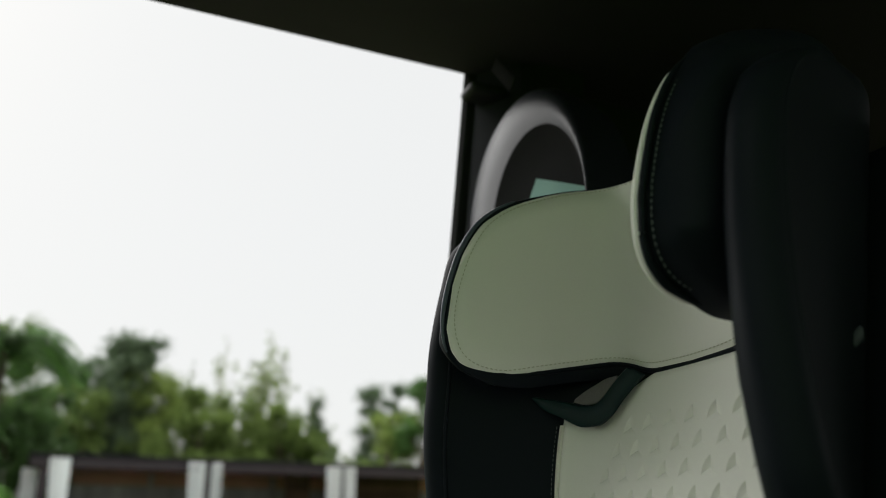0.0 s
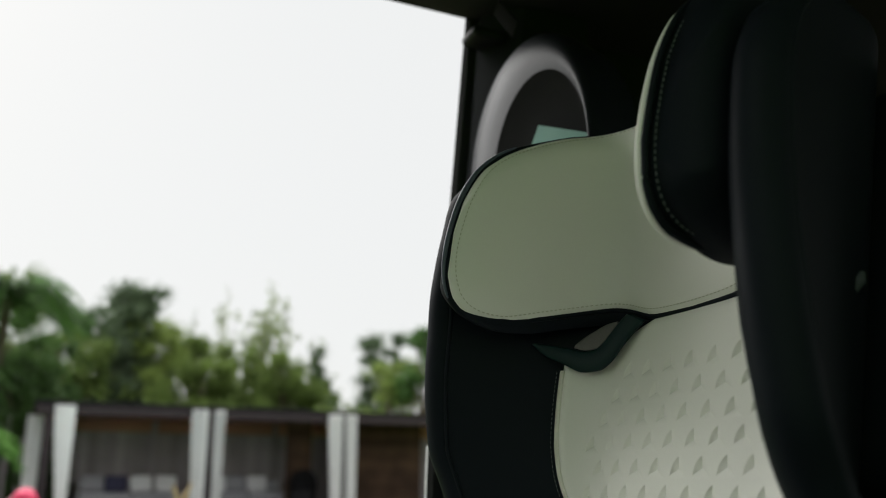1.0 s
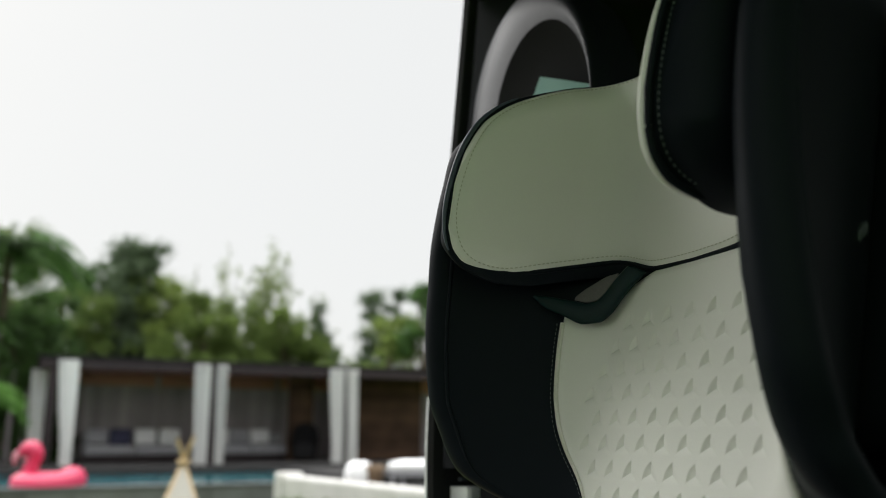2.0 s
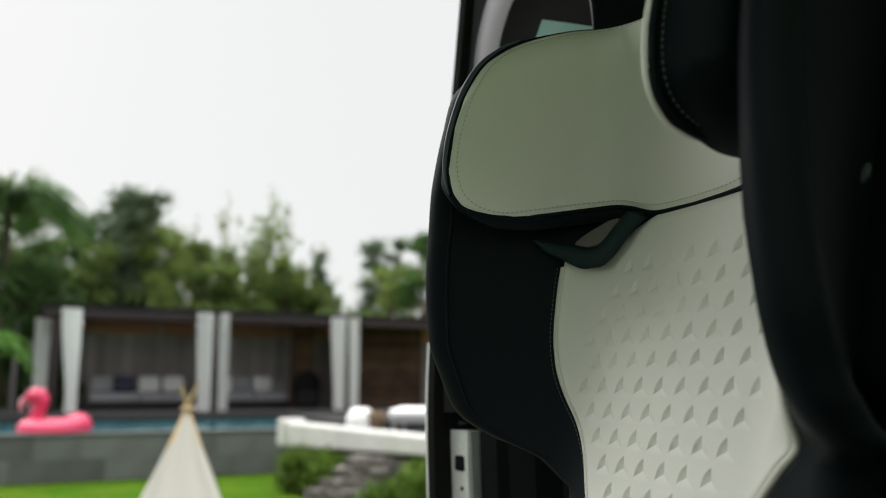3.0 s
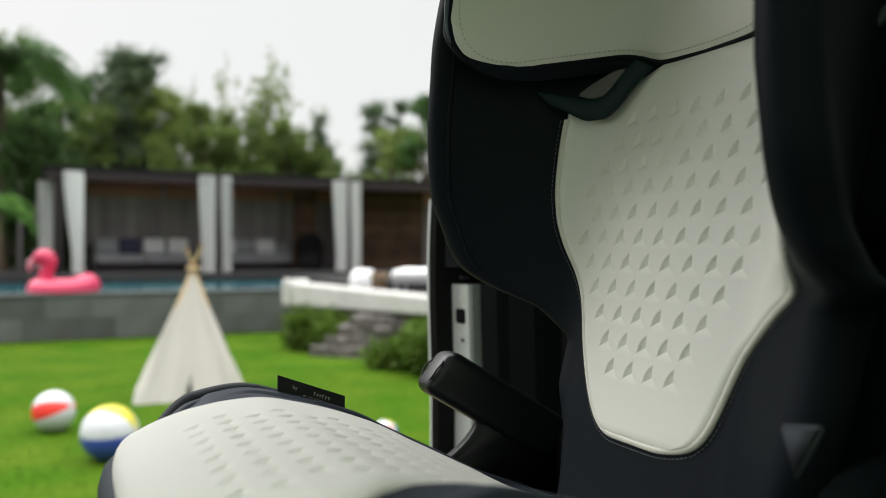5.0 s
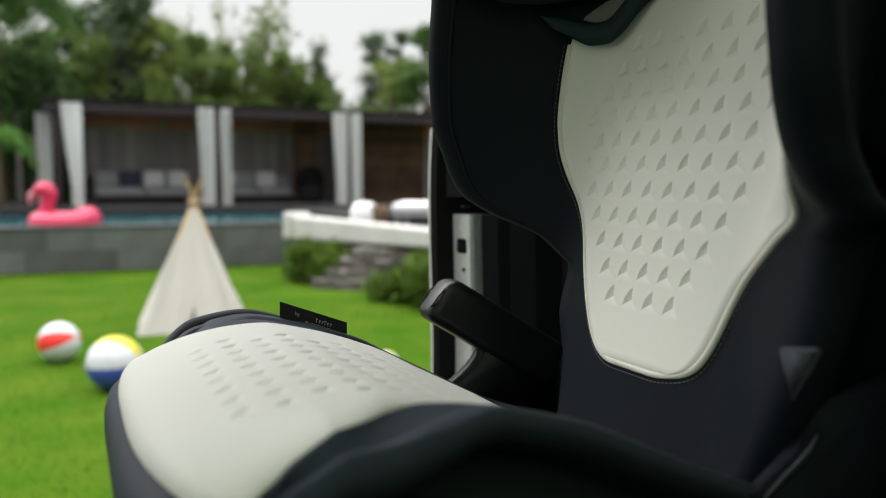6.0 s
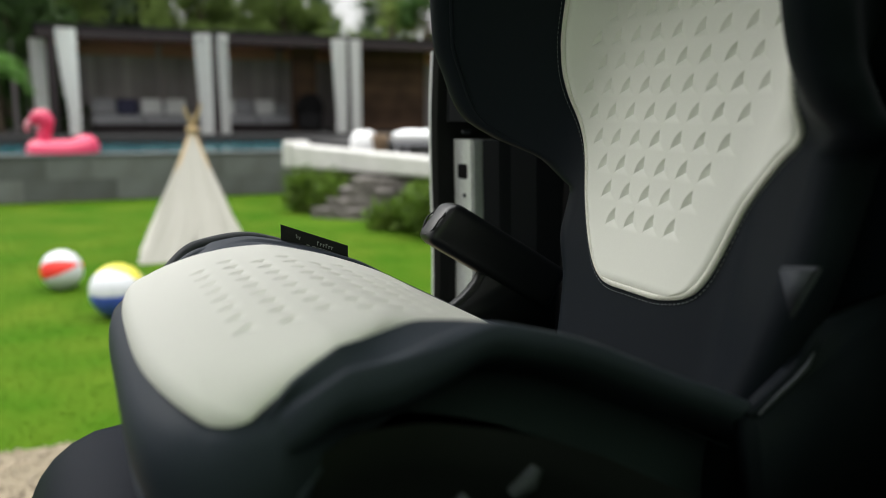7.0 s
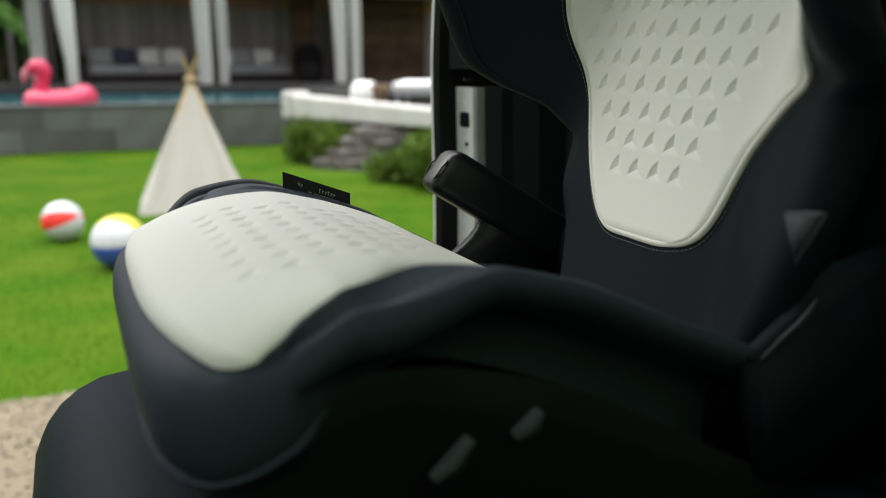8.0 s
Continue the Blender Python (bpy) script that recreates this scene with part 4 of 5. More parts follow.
# outboard seat with a hollowed headrest, a teal tab in the hollow
outboard = thing("outboard_seat", (0.37, -0.2, -0.74), "dark leather outboard van seat with hollowed headrest", "van seat")
th_o = np.linspace(0, 2 * np.pi, 96, endpoint=False)
rings = []
for sc, dv in ((0.93, -0.075), (0.98, -0.045), (1.0, -0.022), (0.985, -0.008), (0.95, 0.0), (0.87, 0.003), (0.79, 0.002), (0.72, -0.002), (0.66, -0.009), (0.58, -0.015), (0.50, -0.018), (0.0, -0.018)):
    inward = min(1, (1 - sc) / 0.42)
    u_, w_ = 0.396 - 0.060 * inward + 0.176 * sc * np.cos(th_o), 0.44 - 0.015 * inward + 0.216 * sc * np.sin(th_o)
    rings.append(np.stack([u_, -0.118 + dv - 0.12 * (w_ - 0.44), w_ + 0.35 * (u_ - 0.39)], -1))
for name_, lo_, hi_, mat_ in (("headrest_pad", 0, 8, PAD), ("hollow", 7, 12, CARPET)):
    part_np(name_, np.array(rings[lo_:hi_]).reshape(-1, 3), grid_faces(hi_ - lo_, 96, False, True), mat_, outboard)
for x in (0.29, 0.42):
    v, f = tube([(x, -0.17, 0.10), (x, -0.17, 0.30)], 0.007, 10, up=(0, 1, 0))
    part_np("headrest_rod", v, f, GREY_PLASTIC, outboard)
bm = box((0.20, -0.34, -0.74), (0.52, -0.22, 0.20), 0.05, segments=5)
part("seat_back", bm, CARPET, outboard, "black seat back")
bm = bmesh.new()
quad = [(0.385, 0.468), (0.366, 0.489), (0.292, 0.453), (0.240, 0.427), (0.240, 0.400), (0.385, 0.440)]
fr = [bm.verts.new((x, -0.130, z)) for x, z in quad]
bk = [bm.verts.new((x, -0.136, z)) for x, z in quad]
bm.faces.new(fr)
bm.faces.new(bk)
for k in range(6):
    bm.faces.new((fr[k], fr[(k + 1) % 6], bk[(k + 1) % 6], bk[k]))
part("cover_tab", bm, PALE_TEAL, outboard, "pale teal fabric tab", smooth=False)
bm = box((0.545, -0.185, 0.728), (0.60, -0.118, 0.748), 0.009, segments=3)
part("trim_cap", bm, TRIM, pillar, "satin trim cap")
bm = box((-0.012, -0.004, -0.045), (0.012, 0.0, 0.045), 0.001)
bm.transform(Matrix.Translation((0.40, -0.098, 0.672)) @ pose(0, 0, 0, 0, 40, 0))
part("belt_strap", bm, CARPET, outboard, "black belt strap over the headrest")

# ---- the garden ----
rng = np.random.default_rng(7)
POOL = pose(-2.55, 12.9, 0, 0, 0, math.degrees(math.atan2(0.436, 0.90)))   # right end of the pool wall; x along, y away

# grass blades, thinned with distance
n = 130000
gx, gy = rng.uniform(-9, 1.6, n), 3.0 + rng.beta(1.0, 1.5, n) * 10.5
inv = SEAT.inverted()
gu = (gx - 0.165) * inv[0][0] + (gy - 0.725) * inv[0][1]
pool_inv = POOL.inverted()
gp = gx * pool_inv[1][0] + gy * pool_inv[1][1] + pool_inv[1][3]
keep = (gu > 2.8) & (gp < -0.02) & ~((gy > 9.2) & (gx > -1.9))
gx, gy = gx[keep], gy[keep]
n = len(gx)
ang, hgt = rng.uniform(0, 2 * np.pi, n), rng.uniform(0.006, 0.020, n)
lean_a, lean = rng.uniform(0, 2 * np.pi, n), rng.uniform(0, 0.014, n)
hw = 0.003
base = np.stack([gx, gy, np.zeros(n) - 0.002], -1)
side = np.stack([np.cos(ang) * hw, np.sin(ang) * hw, np.zeros(n)], -1)
tip = base + np.stack([np.cos(lean_a) * lean, np.sin(lean_a) * lean, hgt], -1)
v = np.stack([base - side, base + side, tip], 1).reshape(-1, 3)
grass = part_np("grass", v, np.arange(3 * n).reshape(-1, 3), BLADES, None, smooth=False)
tagged(grass, "short fresh green grass blades of the lawn", "grass", kind="stuff")

# pebbles along the drive's edge
n = 2600
pu, pv = 2.86 - np.abs(rng.normal(0, 0.5, n)), rng.uniform(0.2, 2.6, n)
ico = bmesh.new()
bmesh.ops.create_icosphere(ico, subdivisions=1, radius=1)
iv = np.array([q.co[:] for q in ico.verts])
ifc = np.array([[q.index for q in fc.verts] for fc in ico.faces])
ico.free()
size = rng.uniform(0.006, 0.016, n)
sq = rng.uniform(0.6, 1.0, (n, 1, 3)) * (1, 1, 0.7)
local = np.stack([pu, pv, np.full(n, -EYE + 0.014)], -1)
rot = np.array(SEAT.to_3x3())
wv = (local[:, None] + iv[None] * size[:, None, None] * sq).reshape(-1, 3) @ rot.T + np.array(SEAT.translation)
pebbles = part_np("pebbles", wv, (ifc[None] + (np.arange(n) * len(iv))[:, None, None]).reshape(-1, 3), PEBBLE, None, smooth=False)
tagged(pebbles, "loose pale beige pebbles of the drive", "pebbles", kind="stuff")


def placed(bm, m):
    bm.transform(m)
    return bm


# pool: stone wall towards the lawn, water, terrace behind
WALL_TOP = 0.66
wall = structure("pool_wall", placed(box((-9, 0, -0.1), (1.25, 0.28, WALL_TOP - 0.05), 0.01), POOL), STONE, "dark grey stone pool wall above the lawn", "wall")
structure("pool_coping", placed(box((-9, -0.03, WALL_TOP - 0.05), (1.25, 0.30, WALL_TOP), 0.012), POOL), COPING, "grey stone coping on the pool wall", "coping")
bm = bmesh.new()
bmesh.ops.create_grid(bm, x_segments=60, y_segments=30, size=1)
for q in bm.verts:
    q.co = Vector((-3.9 + q.co.x * 5.1, 2.25 + q.co.y * 2.0, WALL_TOP - 0.03 + 0.006 * noise.noise((q.co.x * 6, q.co.y * 6, 0))))
structure("water", placed(bm, POOL), WATER, "calm teal pool water", "water", smooth=True)
structure("terrace", placed(box((-12, 4.1, -0.1), (9, 12, 0.76), 0.01), POOL), DECK, "dark stone terrace behind the pool", "terrace")
structure("pool_end", placed(box((1.25, 0.3, -0.1), (4.0, 4.1, 0.72), 0.01), POOL), DECK, "dark stone terrace at the pool's end", "terrace")
# stone slabs facing the wall
slab = bmesh.new()
box((0, -0.014, 0), (0.5975, 0, 0.2975), 0.0025, bm=slab)
slab_me = bpy.data.meshes.new("slab")
slab.to_mesh(slab_me)
slab.free()
slab_me.materials.append(STONE)
for r_ in range(2):
    for k in range(15):
        ob = new("slab", slab_me)
        ob.parent = wall
        ob.matrix_world = POOL @ pose(-8.95 + 0.6 * k + 0.3 * (r_ % 2), -0.001, 0.012 + 0.3 * r_)

# low white parapet that comes forward from the pool's end
bm = bmesh.new()
p0, p1 = Vector((-2.26, 11.95, 0)), Vector((0.9, 8.04, 0))
d = (p1 - p0).normalized()
side = Vector((-d.y, d.x, 0))
PARAPET = Matrix(((d.x, side.x, 0, p0.x), (d.y, side.y, 0, p0.y), (0, 0, 1, 0), (0, 0, 0, 1)))
length = (p1 - p0).length
bm = box((0.0, 0.0, 0.47), (length, 0.28, 0.80), 0.035, segments=3)
for q in bm.verts:   # it drops and thins a little towards the van
    q.co.z += q.co.x * (-0.0125 if q.co.z > 0.6 else 0.022)
structure("parapet", placed(bm, PARAPET), WHITE_WALL, "low white plastered parapet beside the steps", "wall")
structure("parapet_end", placed(box((-0.10, -0.04, 0.46), (0.12, 0.32, 0.845), 0.045, segments=3), PARAPET), WHITE_WALL, "white plastered end post of the parapet", "wall")
structure("terrace_edge", placed(box((0.0, 0.05, 0.34), (length, 0.24, 0.462), 0.01), PARAPET), STEP_STONE, "dark stone ledge under the parapet", "ledge")
structure("retaining_wall", placed(box((0.0, 0.10, -0.1), (length, 0.24, 0.338), 0.01), PARAPET), STONE, "dark stone retaining wall under the parapet", "wall")
structure("upper_terrace", placed(box((0.0, 0.285, -0.1), (length, 5.5, 0.60), 0.01), PARAPET), DECK, "dark terrace behind the white parapet", "terrace")

# stone steps between the shrubs
rough_rng = np.random.default_rng(77)
for k in range(4):
    bm = box((-0.40, 0, 0), (0.40, 0.36, 0.130), 0.015)
    bmesh.ops.subdivide_edges(bm, edges=[q for q in bm.edges if q.calc_length() > 0.3], cuts=7, use_grid_fill=True)
    for q in bm.verts:   # hewn, uneven edges
        q.co += Vector(rough_rng.uniform(-0.022, 0.022, 3)) + Vector((0, 0.03 * math.sin(q.co.x * 7 + 2 * k), 0))
    ob = part("stone_step", bm, STEP_STONE, None, smooth=False)
    ob.matrix_world = pose(-1.25 + 0.15 * k + 0.05 * (k % 2), 9.92 + 0.02 * k, 0.12 * k - 0.012, 0, 0, -25 + 9 * (k % 2))
    tagged(ob, "rough dark stone step up to the terrace", "step", "garden steps")


def leaf_cloud(centres, radii, count, size, seed, flat=1.0, long=1.0):
    """Small pointed leaves scattered through clumps: verts and faces."""
    g = np.random.default_rng(seed)
    centres, radii = np.asarray(centres, float), np.asarray(radii, float)
    pick = g.choice(len(centres), count, p=radii ** 2 / (radii ** 2).sum())
    d = g.normal(size=(count, 3))
    d /= np.linalg.norm(d, axis=1, keepdims=True)
    rr = radii[pick] * np.minimum(np.abs(g.normal(0, 0.62, count)), 1.25)
    pos = centres[pick] + d * rr[:, None] * (1, 1, flat)
    a = g.normal(size=(count, 3)) + d * 0.6
    a /= np.linalg.norm(a, axis=1, keepdims=True)
    b = np.cross(a, g.normal(size=(count, 3)))
    b /= np.linalg.norm(b, axis=1, keepdims=True)
    s = size * g.uniform(0.6, 1.4, (count, 1))
    la, wb = a * s * long, b * s * 0.42
    v = np.stack([pos - la, pos + wb, pos + la, pos - wb], 1).reshape(-1, 3)
    return v, np.arange(4 * count).reshape(-1, 4)


def clumps(x, y, z0, z1, rx, n, r, seed):
    """Clump centres of an uneven crown: several billowing lobes round the limbs."""
    g = np.random.default_rng(seed)
    m = max(5, n // 6)
    h = (np.arange(m) + g.uniform(0.1, 0.9, m)) / m
    prof = np.sqrt(np.clip(1 - ((h - 0.42) / 0.62) ** 2, 0.05, 1))
    ang = np.arange(m) * 2.4 + g.uniform(0, 1.2, m)
    lobe = np.stack([rx * 0.72 * prof * np.cos(ang), rx * 0.72 * prof * np.sin(ang), h], -1)
    pick = np.arange(n) % m
    c = lobe[pick] + g.normal(0, 1, (n, 3)) * (0.30 * rx, 0.30 * rx, 0.09)
    c = c * (1, 1, z1 - z0) + (x, y, z0)
    c[:, 2] = np.minimum(c[:, 2], z1)
    return c, r * g.uniform(0.55, 1.25, n)


def tree(x, y, z0, top, rx, n, r, leaves, size, mat, seed, label):
    ob = thing("tree", (x, y, 0), label, "tree", "trees behind the pavilion", local=False)
    c, rad = clumps(x, y, z0, top - r * 0.6, rx, n, r, seed)
    pieces = [tube([(x, y, -0.1), (x + 0.05, y, z0 * 0.6), (x - 0.06, y, (z0 + top) / 2), (x, y, top - 0.3)], (0.05 * rx + 0.07, 0.04 * rx + 0.05, 0.04, 0.01), 8)]
    for k in range(min(n, 14)):
        st = np.array((x, y, z0 * 0.7 + 0.5 * (c[k, 2] - z0 * 0.7)))
        pieces.append(tube([st, (st + c[k]) / 2 + (0, 0, 0.1), c[k]], (0.05, 0.03, 0.012), 6))
    v, f = joined(pieces)
    part_np("trunk", v, f, BARK, ob)
    v, f = leaf_cloud(c, rad * 1.05, int(leaves * 2.0), size * 0.62, seed + 5, 0.85)
    part_np("crown", v, f, mat, ob, smooth=False)
    return ob


def feathery(x, y, z0, top, spread, stems, leaves, mat, seed, label):
    """A light bamboo-like tree: slender stems fanning up, thin sprays of small leaves along them."""
    ob = thing("tree", (x, y, 0), label, "tree", "trees behind the pavilion", local=False)
    g = np.random.default_rng(seed)
    pieces, cs, rs = [], [], []
    for k in range(stems):
        hgt = z0 + (top - z0) * (1.0 if k == 0 else g.uniform(0.45, 0.92))
        dx, dy = (0.04, 0) if k == 0 else g.uniform(-spread, spread, 2)
        q = np.linspace(0, 1, 9)
        line = np.stack([x + dx * q ** 1.5 + 0.03 * np.sin(q * 7 + k), y + dy * q ** 1.5, -0.1 + (hgt + 0.1) * q], -1)
        pieces.append(tube(line, np.linspace(0.035, 0.005, 9), 5))
        for z in np.arange(z0 + 0.2, hgt, 0.20):
            p_ = np.array([np.interp(z, line[:, 2], line[:, j]) for j in range(3)])
            thin = 1 - 0.65 * (z - z0) / (top - z0)
            for _ in range(2):
                cs.append(p_ + g.normal(0, 1, 3) * (0.22 * thin, 0.22 * thin, 0.06))
                rs.append(g.uniform(0.10, 0.24) * (0.5 + 0.5 * thin))
    v, f = joined(pieces)
    part_np("trunk", v, f, BARK, ob)
    v, f = leaf_cloud(cs, rs, leaves, 0.055, seed + 5, 0.9, 1.4)
    part_np("crown", v, f, mat, ob, smooth=False)


G = "broad green garden tree with dense leaves"
LIGHT = "slender feathery tree with sparse light leaves"
tree(-13.4, 24, 1.5, 7.6, 1.5, 60, 0.50, 8000, 0.13, LEAF, 1, "tall deep green tree with drooping leaves")
tree(-11.9, 25.5, 1.5, 6.7, 1.1, 70, 0.42, 9500, 0.12, LEAF_PALM, 2, G)
tree(-10.75, 27, 1.5, 7.2, 0.85, 90, 0.38, 10000, 0.11, LEAF_DARK, 15, "far hazy dark green tree behind the pavilion")
tree(-9.15, 25, 1.8, 7.0, 0.95, 130, 0.42, 16000, 0.12, LEAF_DARK, 3, "rounded dark green tree behind the pavilion")
tree(-8.1, 24.6, 2.4, 5.9, 0.8, 60, 0.34, 7000, 0.11, LEAF_BRIGHT, 4, G)
tree(-10.3, 23.8, 1.5, 5.5, 1.05, 60, 0.34, 4200, 0.11, LEAF, 61, "olive green bushy tree behind the palm")
feathery(-7.55, 25, 2.0, 6.4, 0.5, 6, 1000, LEAF, 71, LIGHT)
feathery(-6.6, 25, 2.0, 7.1, 0.45, 7, 1300, LEAF_BRIGHT, 5, LIGHT)
feathery(-5.95, 25.5, 2.0, 6.6, 0.4, 5, 1800, LEAF, 72, LIGHT)
feathery(-5.3, 25, 2.0, 7.3, 0.6, 13, 5200, LEAF_BRIGHT, 6, LIGHT)
feathery(-4.9, 25.5, 2.0, 6.6, 0.6, 6, 1300, LEAF, 22, LIGHT)
feathery(-3.95, 25, 2.0, 5.6, 0.35, 6, 1500, LEAF, 73, LIGHT)
tree(-6.7, 23.6, 1.5, 5.3, 0.95, 60, 0.34, 7600, 0.11, LEAF, 7, G)
tree(-5.75, 23.5, 1.5, 4.95, 0.95, 56, 0.34, 7200, 0.11, LEAF, 8, G)
tree(-4.5, 24, 1.5, 4.9, 0.9, 54, 0.34, 6600, 0.11, LEAF, 9, G)
tree(-3.6, 25, 1.5, 5.2, 0.42, 26, 0.26, 2400, 0.10, LEAF_DARK, 16, G)
tree(-2.25, 30, 2.5, 6.7, 0.8, 40, 0.36, 6000, 0.12, LEAF_DARK, 10, "far dark green tree behind the pavilion")
tree(-1.45, 24, 1.0, 4.85, 0.85, 46, 0.34, 5600, 0.11, LEAF_BRIGHT, 11, "light green leafy tree behind the pavilion")
tree(-0.55, 24, 1.0, 5.7, 0.6, 42, 0.32, 5200, 0.11, LEAF_PALM, 12, "bright green leafy tree behind the pavilion")
tree(2.2, 24, 1.0, 6.0, 1.5, 24, 0.6, 3000, 0.15, LEAF, 13, G)
tree(-16.0, 24, 1.0, 8.0, 2.0, 30, 0.7, 4000, 0.16, LEAF, 14, G)

tree(-9.75, 19.6, 0.8, 4.5, 0.85, 60, 0.32, 7600, 0.11, LEAF_DEEP, 17, "dense dark green bush beside the pavilion")
tree(-8.75, 18.9, 0.8, 3.6, 0.55, 44, 0.28, 5200, 0.10, LEAF_DEEP, 18, "dense dark green bush beside the pavilion")
tree(-11.2, 21.0, 0.8, 5.6, 1.2, 60, 0.40, 7600, 0.12, LEAF_DEEP, 19, "dense dark green bush beside the pavilion")

# hedge that closes the garden
g = np.random.default_rng(31)
c = np.stack([g.uniform(-18, 5, 260), g.uniform(22.5, 24.5, 260), g.uniform(0.3, 3.0, 260)], -1)
c = c[(c[:, 0] + 7.26) * -0.436 + (c[:, 1] - 16.5) * 0.90 > 4.0]   # clear of the pavilion
c = c[~((c[:, 0] > -10.4) & (c[:, 0] < -7.4) & (c[:, 2] > 1.9) & (g.uniform(0, 1, len(c)) < 0.7))]
more = np.stack([g.uniform(-7.3, -3.3, 150), g.uniform(24.3, 25.2, 150), g.uniform(1.0, 4.0, 150)], -1)
more = np.r_[more, np.stack([g.uniform(-2.2, 0.6, 60), g.uniform(25.5, 26.5, 60), g.uniform(1.0, 3.4, 60)], -1)]
c = np.r_[c, more]
v, f = leaf_cloud(c, np.r_[g.uniform(0.5, 0.85, len(c) - len(more)), g.uniform(0.25, 0.42, len(more))], 60000, 0.12, 32)
hedge = part_np("far_hedge", v, f, LEAF, None, smooth=False)
tagged(hedge, "dense green hedge closing the garden", "hedge", kind="stuff")

# palms with arching fronds beside the pavilion
def palm_tree(x, y, z0, crown, fronds, reach, leaf, rise, seed, mat, label):
    palm = thing("palm", (x, y, z0), label, "palm", "palms beside the pavilion", local=False)
    v, f = tube([(x, y, z0 - 0.1), (x + 0.05, y, (z0 + crown) / 2), (x, y, crown)], (0.17, 0.13, 0.12), 10)
    part_np("trunk", v, f, BARK, palm)
    g = np.random.default_rng(seed)
    for k in range(fronds):
        ang, up = k * 2.4 + g.uniform(-0.4, 0.4), g.uniform(*rise)
        q = np.linspace(0, 1, 14)
        ln = g.uniform(0.75, 1.1) * reach
        hor, ver = ln * q * math.cos(up * 0.6), ln * (math.sin(up) * q - 0.95 * q ** 2)
        stem = np.stack([x + hor * math.cos(ang), y + hor * math.sin(ang), crown + ver], -1)
        v, f = tube(stem, np.linspace(0.022, 0.005, 14), 5)
        quads = []
        for j in range(1, 14):
            for s_ in (-1, 1):
                out = np.array((-math.sin(ang) * s_, math.cos(ang) * s_, -0.5 + g.uniform(-0.15, 0.15))) * leaf * math.sin(math.pi * (0.15 + 0.8 * j / 14))
                wide = np.array((math.cos(ang), math.sin(ang), -0.2)) * 0.06
                quads.append(np.array([stem[j], stem[j] + out * 0.45 + wide, stem[j] + out + wide * 1.4, stem[j] + out * 0.45 - wide * 0.4]))
        qv = np.concatenate(quads)
        allv = np.concatenate([v, qv])
        allf = [list(q_) for q_ in np.asarray(f).tolist()] + (np.arange(len(qv)).reshape(-1, 4) + len(v)).tolist()
        part_np("frond", allv, np.array(allf), mat, palm, smooth=False)


palm_tree(-9.35, 17.6, 0.76, 5.15, 62, 1.9, 0.55, (0.35, 1.45), 41, LEAF_PALM, "tall palm with broad dark green fronds beside the pavilion")
palm_tree(-8.55, 15.5, 0.76, 2.0, 16, 1.25, 0.30, (0.45, 1.3), 43, LEAF_FRESH, "low palm with fresh green arching fronds beside the pavilion")
palm_tree(-10.3, 17.0, 0.76, 3.6, 24, 1.7, 0.5, (0.3, 1.3), 44, LEAF_PALM, "palm with broad dark green fronds beside the pavilion")


def shrub(x, y, rx, ry, h, seed, label, leaves=9000):
    ob = thing("shrub", (x, y, 0), label, "shrub", "shrubs by the steps", local=False)
    g = np.random.default_rng(seed)
    k = 44
    c = np.stack([x + g.uniform(-rx, rx, k), y + g.uniform(-ry, ry, k), g.uniform(0.12, h - 0.16, k)], -1)
    v, f = leaf_cloud(c, g.uniform(0.12, 0.19, k), leaves, 0.042, seed + 1)
    part_np("foliage", v, f, HEDGE, ob, smooth=False)
    pieces = [tube([(x, y, -0.02), (x + 0.02, y, 0.1), tuple(c[j])], (0.02, 0.015, 0.006), 5) for j in range(8)]
    v, f = joined(pieces)
    part_np("trunk", v, f, BARK, ob)


shrub(-1.68, 10.75, 0.30, 0.28, 0.56, 51, "rounded clipped green shrub beside the steps")
shrub(-1.36, 10.45, 0.22, 0.25, 0.46, 52, "low green shrub beside the steps", 6000)
shrub(0.05, 8.62, 0.30, 0.35, 0.60, 54, "dense clipped green shrub beside the steps")
shrub(-0.22, 8.90, 0.22, 0.28, 0.54, 56, "dense clipped green shrub beside the steps")
shrub(0.34, 8.25, 0.30, 0.3, 0.62, 57, "dense clipped green shrub beside the steps", 11000)
shrub(-0.58, 9.15, 0.13, 0.16, 0.30, 55, "low green shrub beside the steps", 3500)

# ---- pavilion behind the pool ----
PAV = pose(-7.26, 16.5, 0.76, 0, 0, math.degrees(math.atan2(0.436, 0.90)))   # x along, y away
pav = thing("pavilion", (0, 0, 0), "dark timber garden pavilion with flat roof", "pavilion", local=False)
pav.matrix_world = PAV
ORIGIN[pav] = Matrix.Identity(4)
part("roof", box((-0.62, -0.02, 2.02), (9.6, 3.2, 2.10), 0.02), ROOFING, pav, "flat dark roof")
part("fascia", box((-0.58, 0.0, 1.845), (9.5, 0.018, 2.018), 0.004), DARK_WOOD, pav)
part("soffit", box((-0.55, 0.17, 1.97), (9.4, 3.1, 2.016)), BROWN_WOOD, pav)
for x in (-0.32, 2.78, 5.64, 8.5):
    part("post", box((x - 0.07, 0.022, 0), (x + 0.07, 0.16, 1.97), 0.008), DARK_WOOD, pav)
for x in (-1.05, 2.0, 4.85, 7.6):
    part("rear_post", box((x - 0.05, 2.88, 0), (x + 0.05, 2.97, 1.96), 0.008), BOARD, pav)
for k in range(51):
    x = -0.8 + 0.2 * k
    part("board", box((x, 2.98 + 0.006 * (k % 2), 0.02), (x + 0.194, 3.01, 1.69), 0.004), BOARD, pav)
part("top_board", box((-0.8, 2.95, 1.70), (9.4, 3.01, 1.969), 0.004), BROWN_WOOD, pav)
